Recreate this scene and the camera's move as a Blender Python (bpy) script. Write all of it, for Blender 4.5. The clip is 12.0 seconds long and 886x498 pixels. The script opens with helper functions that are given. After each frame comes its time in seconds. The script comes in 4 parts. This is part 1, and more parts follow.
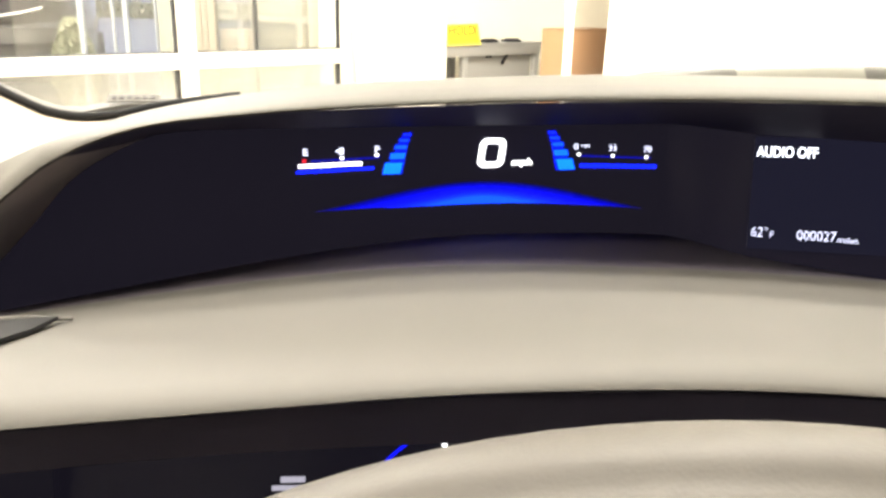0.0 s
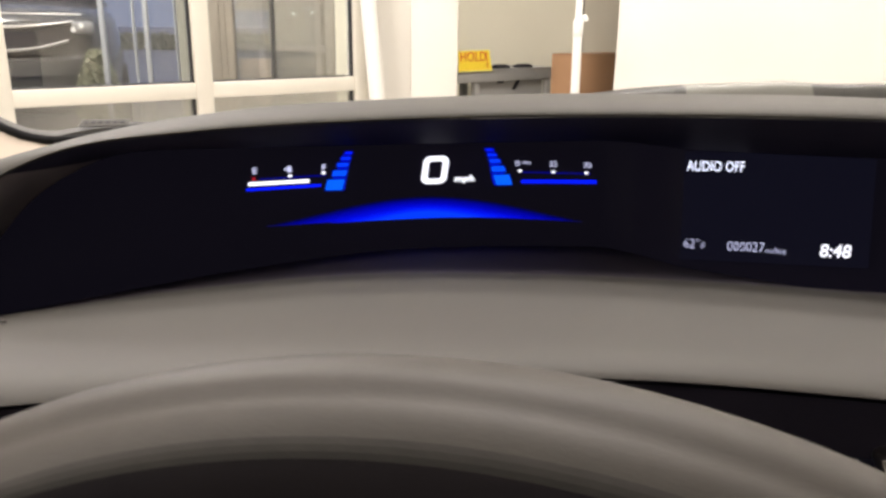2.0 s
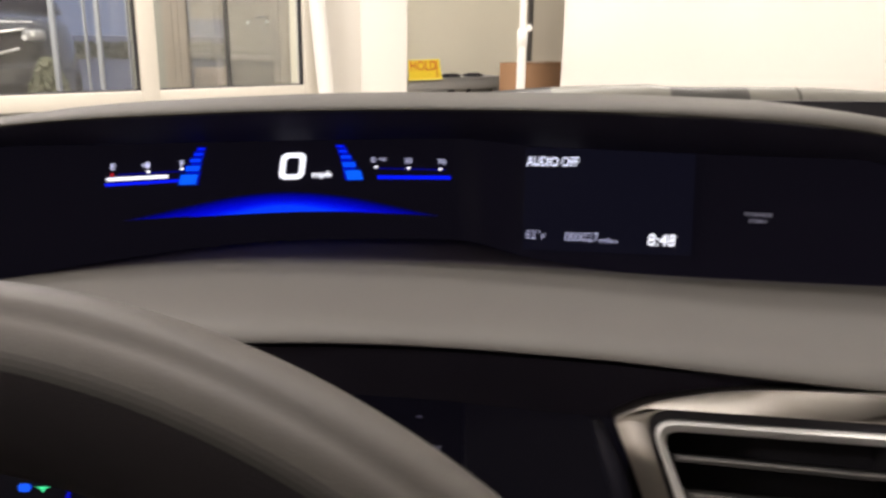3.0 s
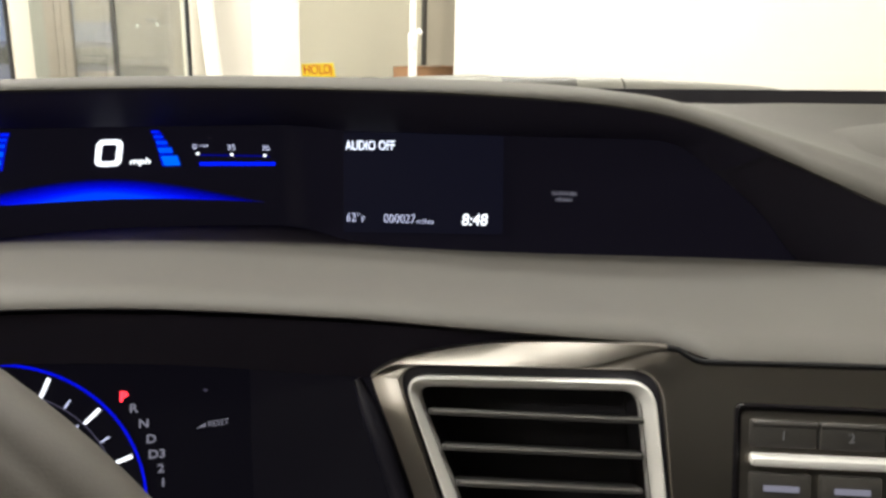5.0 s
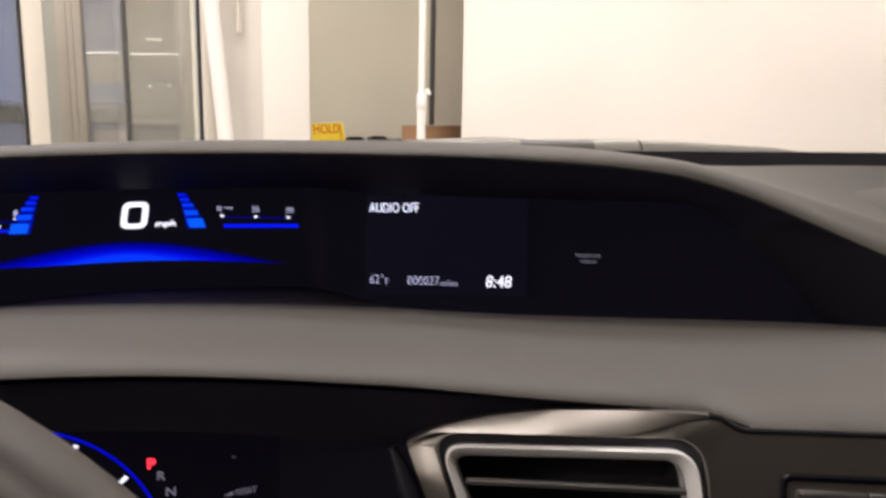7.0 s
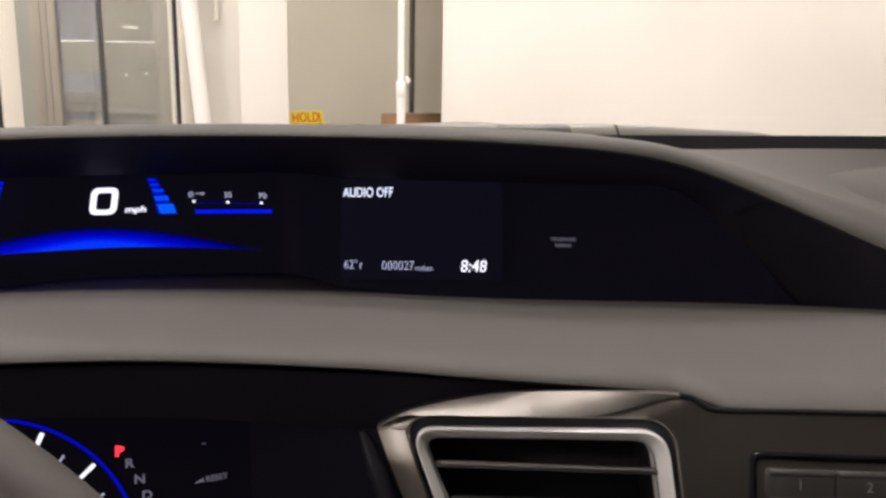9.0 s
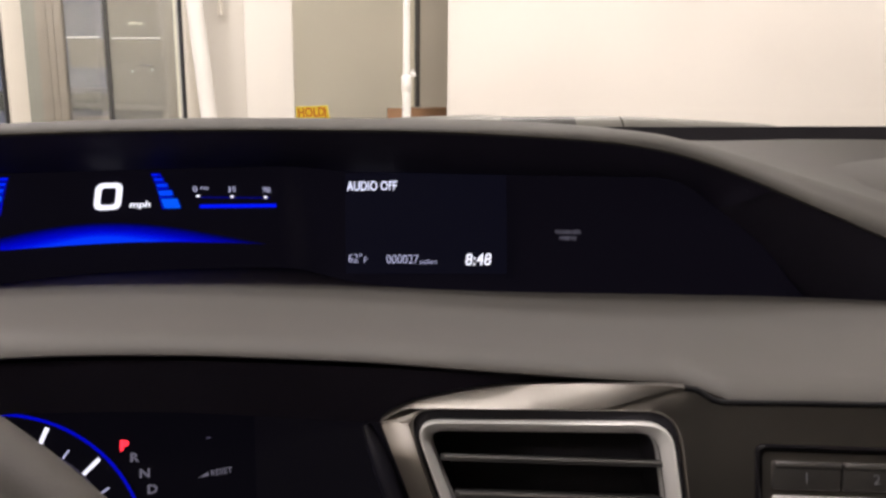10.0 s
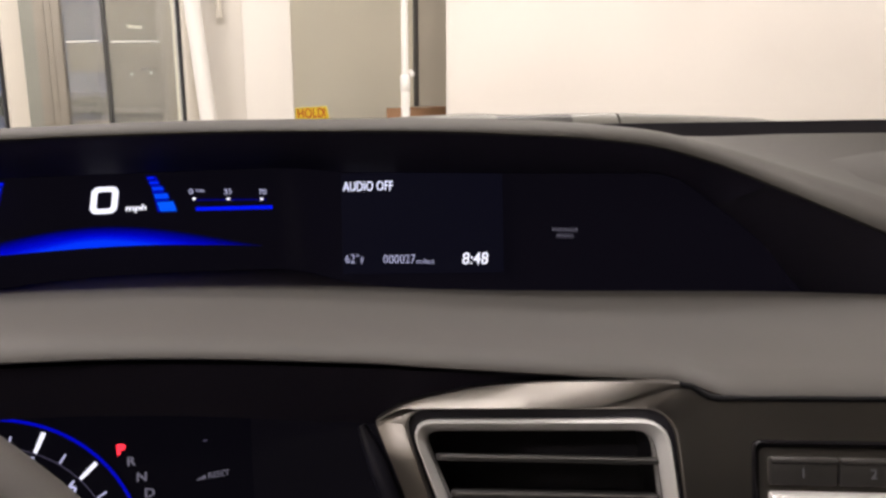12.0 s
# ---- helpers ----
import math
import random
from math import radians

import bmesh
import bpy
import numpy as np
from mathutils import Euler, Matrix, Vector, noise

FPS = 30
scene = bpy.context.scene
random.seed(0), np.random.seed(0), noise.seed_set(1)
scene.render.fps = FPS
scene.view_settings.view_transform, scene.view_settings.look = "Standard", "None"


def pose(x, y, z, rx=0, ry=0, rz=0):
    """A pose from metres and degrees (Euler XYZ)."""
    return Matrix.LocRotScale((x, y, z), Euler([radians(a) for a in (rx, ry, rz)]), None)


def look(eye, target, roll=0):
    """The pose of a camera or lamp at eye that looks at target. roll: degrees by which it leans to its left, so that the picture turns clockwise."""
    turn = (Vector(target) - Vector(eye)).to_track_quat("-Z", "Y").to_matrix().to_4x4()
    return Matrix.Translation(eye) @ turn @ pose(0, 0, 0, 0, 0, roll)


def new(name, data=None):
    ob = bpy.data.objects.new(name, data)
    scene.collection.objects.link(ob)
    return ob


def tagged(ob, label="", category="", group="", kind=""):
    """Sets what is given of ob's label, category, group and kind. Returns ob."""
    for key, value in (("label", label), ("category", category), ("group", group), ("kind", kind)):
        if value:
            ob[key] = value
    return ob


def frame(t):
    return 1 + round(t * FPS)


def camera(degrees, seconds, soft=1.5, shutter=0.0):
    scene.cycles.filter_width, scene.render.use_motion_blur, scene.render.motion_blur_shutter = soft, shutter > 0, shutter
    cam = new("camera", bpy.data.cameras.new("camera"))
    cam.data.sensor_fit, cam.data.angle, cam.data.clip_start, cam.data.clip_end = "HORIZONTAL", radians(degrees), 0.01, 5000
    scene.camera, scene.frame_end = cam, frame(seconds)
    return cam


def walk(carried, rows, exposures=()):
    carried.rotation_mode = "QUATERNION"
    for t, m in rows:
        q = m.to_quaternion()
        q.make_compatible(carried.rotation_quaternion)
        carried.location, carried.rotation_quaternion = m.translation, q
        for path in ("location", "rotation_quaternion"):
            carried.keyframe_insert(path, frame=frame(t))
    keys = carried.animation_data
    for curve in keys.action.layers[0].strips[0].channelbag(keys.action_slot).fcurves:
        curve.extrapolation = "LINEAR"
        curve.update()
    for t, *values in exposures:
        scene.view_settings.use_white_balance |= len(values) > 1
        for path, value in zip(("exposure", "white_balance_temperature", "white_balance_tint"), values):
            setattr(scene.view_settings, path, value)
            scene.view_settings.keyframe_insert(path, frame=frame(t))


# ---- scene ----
cam = camera(58.0, 12.0, soft=2.8, shutter=0.5)
PATH = [
    (0, (-0.032, 0.065, 1.112), (0.095, 1.963, 0.494), 1.4),
    (0.5, (-0.024, 0.064, 1.11), (0.099, 1.973, 0.525), 1.9),
    (1, (-0.014, 0.058, 1.111), (0.082, 1.966, 0.52), 1.4),
    (1.5, (-0.005, 0.051, 1.112), (0.066, 1.966, 0.541), 1.4),
    (2, (0.024, 0.035, 1.112), (0.091, 1.954, 0.554), 0.5),
    (2.5, (0.065, 0.021, 1.109), (0.118, 1.938, 0.544), -1.0),
    (3, (0.108, -0.001, 1.108), (0.256, 1.921, 0.574), 0.8),
    (3.5, (0.139, -0.026, 1.109), (0.323, 1.897, 0.592), 1.5),
    (3.7, (0.15, -0.03, 1.109), (0.346, 1.889, 0.582), 1.3),
    (5.3, (0.175, -0.026, 1.093), (0.556, 1.872, 0.588), 1.2),
    (5.5, (0.174, -0.027, 1.094), (0.542, 1.89, 0.656), 1.2),
    (6, (0.143, -0.027, 1.098), (0.488, 1.906, 0.714), 2.0),
    (6.5, (0.147, -0.029, 1.101), (0.487, 1.911, 0.756), 2.4),
    (7, (0.161, -0.022, 1.098), (0.519, 1.91, 0.721), 1.1),
    (7.2, (0.166, -0.018, 1.095), (0.543, 1.905, 0.696), 0.7),
    (9, (0.167, -0.02, 1.094), (0.569, 1.898, 0.691), 1.0),
    (9.5, (0.167, -0.019, 1.096), (0.561, 1.898, 0.685), 0.6),
    (10, (0.169, -0.019, 1.093), (0.554, 1.899, 0.676), 0.6),
    (10.5, (0.169, -0.022, 1.096), (0.55, 1.897, 0.681), 0.4),
    (11, (0.172, -0.02, 1.094), (0.553, 1.898, 0.677), 0.1),
    (11.5, (0.174, -0.021, 1.092), (0.557, 1.897, 0.674), -0.1),
    (12, (0.173, -0.019, 1.093), (0.553, 1.899, 0.674), -0.2),
]
STOPS = [(0, 1.68, 6950, 5), (0.3, 1.46, 6950, 8), (0.6, 1.10, 6850, 12), (1.0, 0.82, 6800, 16), (1.5, 0.38, 6750, 13), (2.0, 0.22, 6600, 12), (2.5, 0.12, 6620, 14), (3.7, 0.12, 6600, 12), (4.6, 0.2, 6550, 8), (5.3, 0.6, 6500, 3),
         (5.6, 0.43, 6500, 3), (6.0, 0.14, 6500, 6), (6.5, -0.10, 6550, 15), (7.2, -0.08, 6550, 17), (9, -0.14, 6500, 16), (12, -0.17, 6500, 16)]
walk(cam, [(t, look(eye, target, roll)) for t, eye, target, roll in PATH], STOPS)
# ---- world and light ----
world = bpy.data.worlds.new("showroom_air")
world.use_nodes = True
world.node_tree.nodes["Background"].inputs[0].default_value = (0.50, 0.58, 0.80, 1)
world.node_tree.nodes["Background"].inputs[1].default_value = 0.6
scene.world = world


def ceiling_lamp(x, y, z, w, d, watts):
    data = bpy.data.lights.new("ceiling_or_fill_light", "AREA")
    data.shape, data.size, data.size_y = "RECTANGLE", w, d
    data.energy, data.color = watts, (1.0, 0.945, 0.90)
    ob = new("ceiling_or_fill_light", data)
    ob.matrix_basis = pose(x, y, z)
    return ob


# Unseen fill is added at (-2.3, -0.4), (-4.9, -2.6) and beyond y = 5
for lx, ly, lw in ((-1.6, 2.6, 62), (1.6, 2.6, 55), (3.9, 2.4, 42), (0.15, 1.15, 65), (-2.3, -0.4, 58), (-0.1, -0.7, 32), (-4.9, -2.6, 190), (3.9, -0.9, 30), (-1.0, -3.8, 45), (1.7, -3.8, 45), (-1.6, 5.6, 104), (-3.2, 5.4, 112)):
    ceiling_lamp(lx, ly, 3.55, 1.2 if ly < 5 else 0.4, 0.6, lw)


# ---- materials ----
def material(name, color, rough=0.5, metal=0.0, spec=0.5, var=0.06, scale=30.0, bump=0.0, bump_scale=900.0, coat=0.0):
    m = bpy.data.materials.new(name)
    m.use_nodes = True
    nt = m.node_tree
    b = nt.nodes["Principled BSDF"]
    b.inputs["Roughness"].default_value, b.inputs["Metallic"].default_value = rough, metal
    b.inputs["Specular IOR Level"].default_value = spec
    b.inputs["Coat Weight"].default_value = coat
    co = nt.nodes.new("ShaderNodeTexCoord")
    n1 = nt.nodes.new("ShaderNodeTexNoise")
    n1.inputs["Scale"].default_value, n1.inputs["Detail"].default_value = scale, 5
    nt.links.new(co.outputs["Object"], n1.inputs["Vector"])
    ramp = nt.nodes.new("ShaderNodeMapRange")
    ramp.inputs["To Min"].default_value, ramp.inputs["To Max"].default_value = 1 - var, 1 + var
    nt.links.new(n1.outputs["Fac"], ramp.inputs["Value"])
    mul = nt.nodes.new("ShaderNodeVectorMath")
    mul.operation = "SCALE"
    mul.inputs[0].default_value = color
    nt.links.new(ramp.outputs["Result"], mul.inputs["Scale"])
    nt.links.new(mul.outputs["Vector"], b.inputs["Base Color"])
    if bump:
        n2 = nt.nodes.new("ShaderNodeTexNoise")
        n2.inputs["Scale"].default_value, n2.inputs["Detail"].default_value = bump_scale, 3
        nt.links.new(co.outputs["Object"], n2.inputs["Vector"])
        bp = nt.nodes.new("ShaderNodeBump")
        bp.inputs["Strength"].default_value, bp.inputs["Distance"].default_value = bump, 0.001
        nt.links.new(n2.outputs["Fac"], bp.inputs["Height"])
        nt.links.new(bp.outputs["Normal"], b.inputs["Normal"])
    return m


def glow(name, color, power):
    m = bpy.data.materials.new(name)
    m.use_nodes = True
    b = m.node_tree.nodes["Principled BSDF"]
    b.inputs["Base Color"].default_value = (0.004, 0.004, 0.004, 1)
    b.inputs["Roughness"].default_value, b.inputs["Specular IOR Level"].default_value = 0.3, 0.1
    b.inputs["Emission Color"].default_value = (*color, 1)
    b.inputs["Emission Strength"].default_value = power
    return m


def clear_glass(name, tint=(0.97, 0.98, 0.97), rough=0.0, sheen=0.05, graze=0.9):
    m = bpy.data.materials.new(name)
    m.use_nodes = True
    nt = m.node_tree
    nt.nodes.remove(nt.nodes["Principled BSDF"])
    tr, gl, mix, lw, pw, mr = (nt.nodes.new("ShaderNode" + k) for k in ("BsdfTransparent", "BsdfGlossy", "MixShader", "LayerWeight", "Math", "MapRange"))
    tr.inputs[0].default_value = (*tint, 1)
    gl.inputs["Roughness"].default_value = rough
    lw.inputs["Blend"].default_value = 0.5
    pw.operation = "POWER"
    pw.inputs[1].default_value = 4.5
    mr.inputs["To Min"].default_value, mr.inputs["To Max"].default_value = sheen, graze
    nt.links.new(lw.outputs["Facing"], pw.inputs[0])
    nt.links.new(pw.outputs[0], mr.inputs["Value"])
    nt.links.new(mr.outputs["Result"], mix.inputs[0])
    nt.links.new(tr.outputs[0], mix.inputs[1])
    nt.links.new(gl.outputs[0], mix.inputs[2])
    nt.links.new(mix.outputs[0], nt.nodes["Material Output"].inputs[0])
    return m


DASH = material("dash_plastic", (0.071, 0.0678, 0.0615), 0.64, spec=0.25, var=0.05, scale=12, bump=0.14, bump_scale=1800)
SHELF = material("shelf_pad_plastic", (0.0590, 0.0555, 0.0505), 0.62, spec=0.3, var=0.05, scale=12, bump=0.14, bump_scale=1800)
# Recess colours hold the light: wall painted lighter, end and roof painted shaded
RECESS = material("recess_wall_lightened", (0.27, 0.235, 0.235), 0.7, spec=0.15, var=0.1, bump=0.15, bump_scale=1200)
RECESS_END = material("recess_end_shaded", (0.036, 0.033, 0.050), 0.7, spec=0.1, var=0.1, bump=0.15, bump_scale=1200)
ROOF = material("recess_roof_shaded", (0.045, 0.042, 0.068), 0.55, spec=0.008, var=0.1)
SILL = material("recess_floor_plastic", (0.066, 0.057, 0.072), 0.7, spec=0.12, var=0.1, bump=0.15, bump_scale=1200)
BLACK = material("gloss_black_panel", (0.008, 0.0072, 0.0155), 0.25, spec=0.12, var=0.1)
MATT = material("matt_black_plastic", (0.022, 0.0205, 0.025), 0.6, spec=0.25, var=0.15, bump=0.2)
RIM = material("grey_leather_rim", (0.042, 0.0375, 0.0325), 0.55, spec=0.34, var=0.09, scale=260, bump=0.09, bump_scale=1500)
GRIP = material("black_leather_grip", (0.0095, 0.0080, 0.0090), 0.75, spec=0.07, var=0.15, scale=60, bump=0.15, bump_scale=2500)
SILVER = material("satin_silver_plastic", (0.240, 0.224, 0.205), 0.37, metal=1.0, spec=0.5, var=0.04, scale=20, bump=0.05, bump_scale=2500)
CHROME = material("satin_chrome", (0.93, 0.92, 0.90), 0.32, metal=0.35, var=0.04, scale=25)
CAR_CHROME = material("car_chrome_strip", (0.56, 0.54, 0.51), 0.28, metal=1.0, var=0.08, scale=12)
BUTTON = material("grey_button", (0.052, 0.049, 0.046), 0.38, metal=0.2, var=0.05)
SLAT_TIP = material("pale_slat_edge", (0.14, 0.135, 0.13), 0.4, spec=0.5, var=0.1)
GLOSS = material("gloss_black_bezel", (0.006, 0.0055, 0.007), 0.14, spec=0.14, var=0.1)
GLOSS_TRIM = material("gloss_black_trim", (0.012, 0.0115, 0.017), 0.34, spec=0.22, var=0.1)
SLAT = material("vent_slat_plastic", (0.032, 0.031, 0.030), 0.45, spec=0.5, var=0.1)
HEADLINER = material("headliner_cloth", (0.34, 0.32, 0.285), 0.85, spec=0.2, var=0.05, scale=50, bump=0.3)
# Unseen doors, toned to bounce light onto the wheel and centre panel
DOOR = material("door_bounce_cloth", (0.33, 0.29, 0.24), 0.8, spec=0.2, var=0.06, scale=60, bump=0.3)
TRIM = material("pillar_trim_cloth", (0.38, 0.325, 0.265), 0.8, spec=0.2, var=0.06, scale=80, bump=0.4, bump_scale=1100)
# Two tones of one cowl: its sheen and its shading as base colours
COWL = material("cowl_pale_sheen", (0.175, 0.172, 0.152), 0.42, metal=0.3, spec=0.5, var=0.12, scale=25)
COWL_GREY = material("cowl_dark_shading", (0.062, 0.061, 0.057), 0.40, metal=0.3, spec=0.5, var=0.25, scale=40)
SEAL = material("black_rubber_seal", (0.010, 0.010, 0.011), 0.75, spec=0.15, var=0.2)
WHITE_GLOW = glow("white_segment", (0.88, 0.90, 1.0), 1.4)
SOFT_WHITE = glow("soft_white_segment", (0.62, 0.64, 0.92), 1.0)
DIM_WHITE = glow("dim_printed_white", (0.50, 0.48, 0.62), 0.32)
BLUE_GLOW = glow("blue_segment", (0.0, 0.010, 1.0), 1.05)
MID_BLUE = glow("mid_blue_segment", (0.0, 0.004, 1.0), 0.6)
DEEP_BLUE = glow("deep_blue_segment", (0.0, 0.002, 0.8), 0.22)
SKY_GLOW = glow("light_blue_segment", (0.005, 0.10, 1.0), 1.15)
RED_GLOW = glow("red_segment", (1.0, 0.03, 0.05), 2.6)
DIM_RED = glow("dim_red_segment", (0.8, 0.02, 0.04), 0.5)
GREEN_GLOW = glow("green_segment", (0.05, 0.85, 0.35), 1.2)
SCREEN = glow("dark_screen", (0.110, 0.108, 0.25), 0.036)
SCREEN.node_tree.nodes["Principled BSDF"].inputs["Specular IOR Level"].default_value = 0.02
# Lens and cluster blacks get a faint added emission that lifts them
LENS = glow("lifted_black_lens", (0.27, 0.235, 0.42), 0.0116)
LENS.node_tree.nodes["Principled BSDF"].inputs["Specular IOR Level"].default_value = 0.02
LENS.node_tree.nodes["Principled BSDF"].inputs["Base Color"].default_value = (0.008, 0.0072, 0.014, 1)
CLUSTER = glow("lifted_cluster_black", (0.30, 0.26, 0.48), 0.0080)
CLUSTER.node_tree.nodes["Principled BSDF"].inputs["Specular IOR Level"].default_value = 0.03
HOOD = material("dark_hood_plastic", (0.026, 0.023, 0.035), 0.7, spec=0.12, var=0.1, bump=0.2, bump_scale=1400)
BUTTON_PRINT = glow("dim_button_print", (0.50, 0.47, 0.46), 0.17)
RING_DIM = glow("dim_violet_line", (0.40, 0.36, 0.60), 0.14)
WALL = material("cream_wall_paint", (0.82, 0.79, 0.735), 0.7, var=0.03, scale=3, bump=0.1, bump_scale=200)
PANEL = material("grey_tan_panel", (0.86, 0.82, 0.68), 0.30, spec=0.4, var=0.1, scale=2.5)
PANEL_DARK = material("dark_tan_panel", (0.60, 0.555, 0.46), 0.35, spec=0.4, var=0.1, scale=2.5)
FRAME = material("cream_window_frame", (0.72, 0.68, 0.60), 0.45, var=0.03, scale=8)
GASKET = material("black_gasket", (0.02, 0.02, 0.022), 0.5)
CHANNEL = material("dark_grey_channel", (0.07, 0.065, 0.06), 0.5)
SHEET = material("white_backdrop_sheet", (0.84, 0.80, 0.745), 0.75, spec=0.2, var=0.035, scale=2.2)
PIPE = material("white_painted_tube", (0.88, 0.86, 0.82), 0.35, var=0.04, scale=15)
FLOOR = material("showroom_tile", (0.34, 0.32, 0.28), 0.25, var=0.1, scale=2)
YELLOW = material("yellow_card", (0.90, 0.66, 0.04), 0.6, var=0.05)
PALEYELLOW = material("pale_yellow_edge", (0.92, 0.78, 0.16), 0.6, var=0.05)
REDINK = material("red_print", (0.55, 0.05, 0.02), 0.6)
CARDBOARD = material("brown_cardboard", (0.30, 0.165, 0.085), 0.8, var=0.08, scale=9)
TABLE = material("grey_table", (0.34, 0.335, 0.32), 0.4, metal=0.2, var=0.06)
GLASS = clear_glass("window_glass", sheen=0.07)
SCREEN_GLASS = clear_glass("windscreen_glass", (0.99, 0.995, 0.99), sheen=0.004, graze=0.25)
DUSK = glow("dusk_backdrop", (0.24, 0.30, 0.53), 0.72)
ASPHALT = material("lavender_grey_asphalt", (0.30, 0.29, 0.36), 0.5, var=0.15, scale=1.5, bump=0.3, bump_scale=120)
TINTED = clear_glass("tinted_door_glass", (0.86, 0.84, 0.80), sheen=0.30)
HAZY = clear_glass("hazy_lower_glass", (0.90, 0.90, 0.84), rough=0.25, sheen=0.42)
PALE = material("pale_green_panel", (0.29, 0.288, 0.245), 0.5, var=0.12, scale=3)
PINK = material("pinkish_paving", (0.50, 0.42, 0.38), 0.6, var=0.2, scale=6)
MULLION = material("pale_grey_mullion", (0.42, 0.44, 0.47), 0.4, var=0.08)
PORCH = material("grey_tan_porch_paint", (0.36, 0.335, 0.285), 0.35, spec=0.4, var=0.2, scale=2.4)
BROWN = material("weathered_brown_post", (0.33, 0.285, 0.232), 0.6, var=0.3, scale=14)
CARPAINT = material("dark_car_paint", (0.10, 0.10, 0.10), 0.25, metal=0.4, var=0.1, coat=0.6)
LEAF = material("dull_green_shrub", (0.23, 0.235, 0.15), 0.7, var=0.4, scale=40)


# ---- building blocks ----
def part(name, bm, mat, parent=None, label="", smooth=True):
    bmesh.ops.recalc_face_normals(bm, faces=bm.faces[:])
    me = bpy.data.meshes.new(name)
    bm.to_mesh(me)
    bm.free()
    me.materials.append(mat)
    if smooth:
        for p in me.polygons:
            p.use_smooth = True
        me.set_sharp_from_angle(angle=radians(38))
    ob = new(name, me)
    ob.parent = parent
    if label:
        tagged(ob, label)
    return ob


def box(bm, size, m, bevel=0.0, seg=2):
    g = bmesh.ops.create_cube(bm, size=1.0, matrix=m @ Matrix.Diagonal((*size, 1)))
    if bevel:
        es = list({e for v in g["verts"] for e in v.link_edges})
        bmesh.ops.bevel(bm, geom=es, offset=bevel, segments=seg, affect="EDGES", profile=0.5)
    return bm


def solid(size, m, bevel=0.0):
    return box(bmesh.new(), size, m, bevel)


def tube(points, radius, n=12, closed=False):
    """A round tube along points; radius a number or a function of the way along (0 to 1)."""
    bm = bmesh.new()
    pts = [Vector(p) for p in points]
    k = len(pts)
    rings = []
    for i, p in enumerate(pts):
        a = pts[i - 1] if (i or closed) else p
        b = pts[(i + 1) % k] if (i < k - 1 or closed) else p
        t = (b - a).normalized()
        s = t.cross(Vector((0, 0, 1)))
        if s.length < 0.05:
            s = t.cross(Vector((1, 0, 0)))
        s.normalize()
        w = t.cross(s)
        r = radius(i / max(1, k - 1)) if callable(radius) else radius
        rings.append([bm.verts.new(p + r * (math.cos(2 * math.pi * j / n) * s + math.sin(2 * math.pi * j / n) * w)) for j in range(n)])
    for i in range(k if closed else k - 1):
        a, b = rings[i], rings[(i + 1) % k]
        for j in range(n):
            bm.faces.new((a[j], a[(j + 1) % n], b[(j + 1) % n], b[j]))
    if not closed:
        bm.faces.new(rings[0])
        bm.faces.new(rings[-1])
    return bm


def curve(*knots):
    """A smooth function through knots (x, value)."""
    xs, vs = np.array([k[0] for k in knots]), np.array([k[1] for k in knots])
    d = np.diff(vs) / np.diff(xs)
    m = np.concatenate(([d[0]], (d[:-1] + d[1:]) / 2, [d[-1]]))

    def f(x):
        if x <= xs[0]:
            return float(vs[0] + m[0] * (x - xs[0]))
        if x >= xs[-1]:
            return float(vs[-1] + m[-1] * (x - xs[-1]))
        i = int(np.searchsorted(xs, x)) - 1
        h = xs[i + 1] - xs[i]
        t = (x - xs[i]) / h
        return float((2 * t**3 - 3 * t**2 + 1) * vs[i] + (t**3 - 2 * t**2 + t) * h * m[i] + (3 * t**2 - 2 * t**3) * vs[i + 1] + (t**3 - t**2) * h * m[i + 1])

    return f


def loft(profile, xs, closed=True):
    """Skins the profiles profile(x), each a row of (y, z) or (x, y, z), over xs."""
    bm = bmesh.new()
    rows = []
    for x in xs:
        rows.append([bm.verts.new(p if len(p) == 3 else (x, *p)) for p in profile(x)])
    k = len(rows[0])
    for a, b in zip(rows, rows[1:]):
        for j in range(k if closed else k - 1):
            bm.faces.new((a[j], b[j], b[(j + 1) % k], a[(j + 1) % k]))
    if closed:
        bm.faces.new(rows[0])
        bm.faces.new(rows[-1])
    return bm


def frame_of(o, u, v):
    """The pose of a flat face: x along u, y against v, z towards the viewer."""
    u = Vector(u).normalized()
    v = Vector(v)
    v = (v - u * v.dot(u)).normalized()
    n = u.cross(-v)
    m = Matrix((u, -v, n)).transposed().to_4x4()
    m.translation = Vector(o)
    return m


def lettering(name, text, height, m, mat, parent, align="LEFT", shear=0.0, depth=0.0002, label="", wide=1.0, bold=0.0):
    """Text as a thin mesh; height is that of a capital letter."""
    cu = bpy.data.curves.new(name, "FONT")
    cu.body, cu.size, cu.align_x, cu.shear, cu.extrude, cu.offset = text, height / 0.70, align, shear, depth, bold
    cu.resolution_u = 3
    tmp = new("lettering", cu)
    dg = bpy.context.evaluated_depsgraph_get()
    me = bpy.data.meshes.new_from_object(tmp.evaluated_get(dg))
    bpy.data.objects.remove(tmp)
    bpy.data.curves.remove(cu)
    me.transform(m @ Matrix.Diagonal((wide, 1, 1, 1)))
    me.materials.clear()
    me.materials.append(mat)
    ob = new(name, me)
    ob.parent = parent
    if label:
        tagged(ob, label)
    return ob


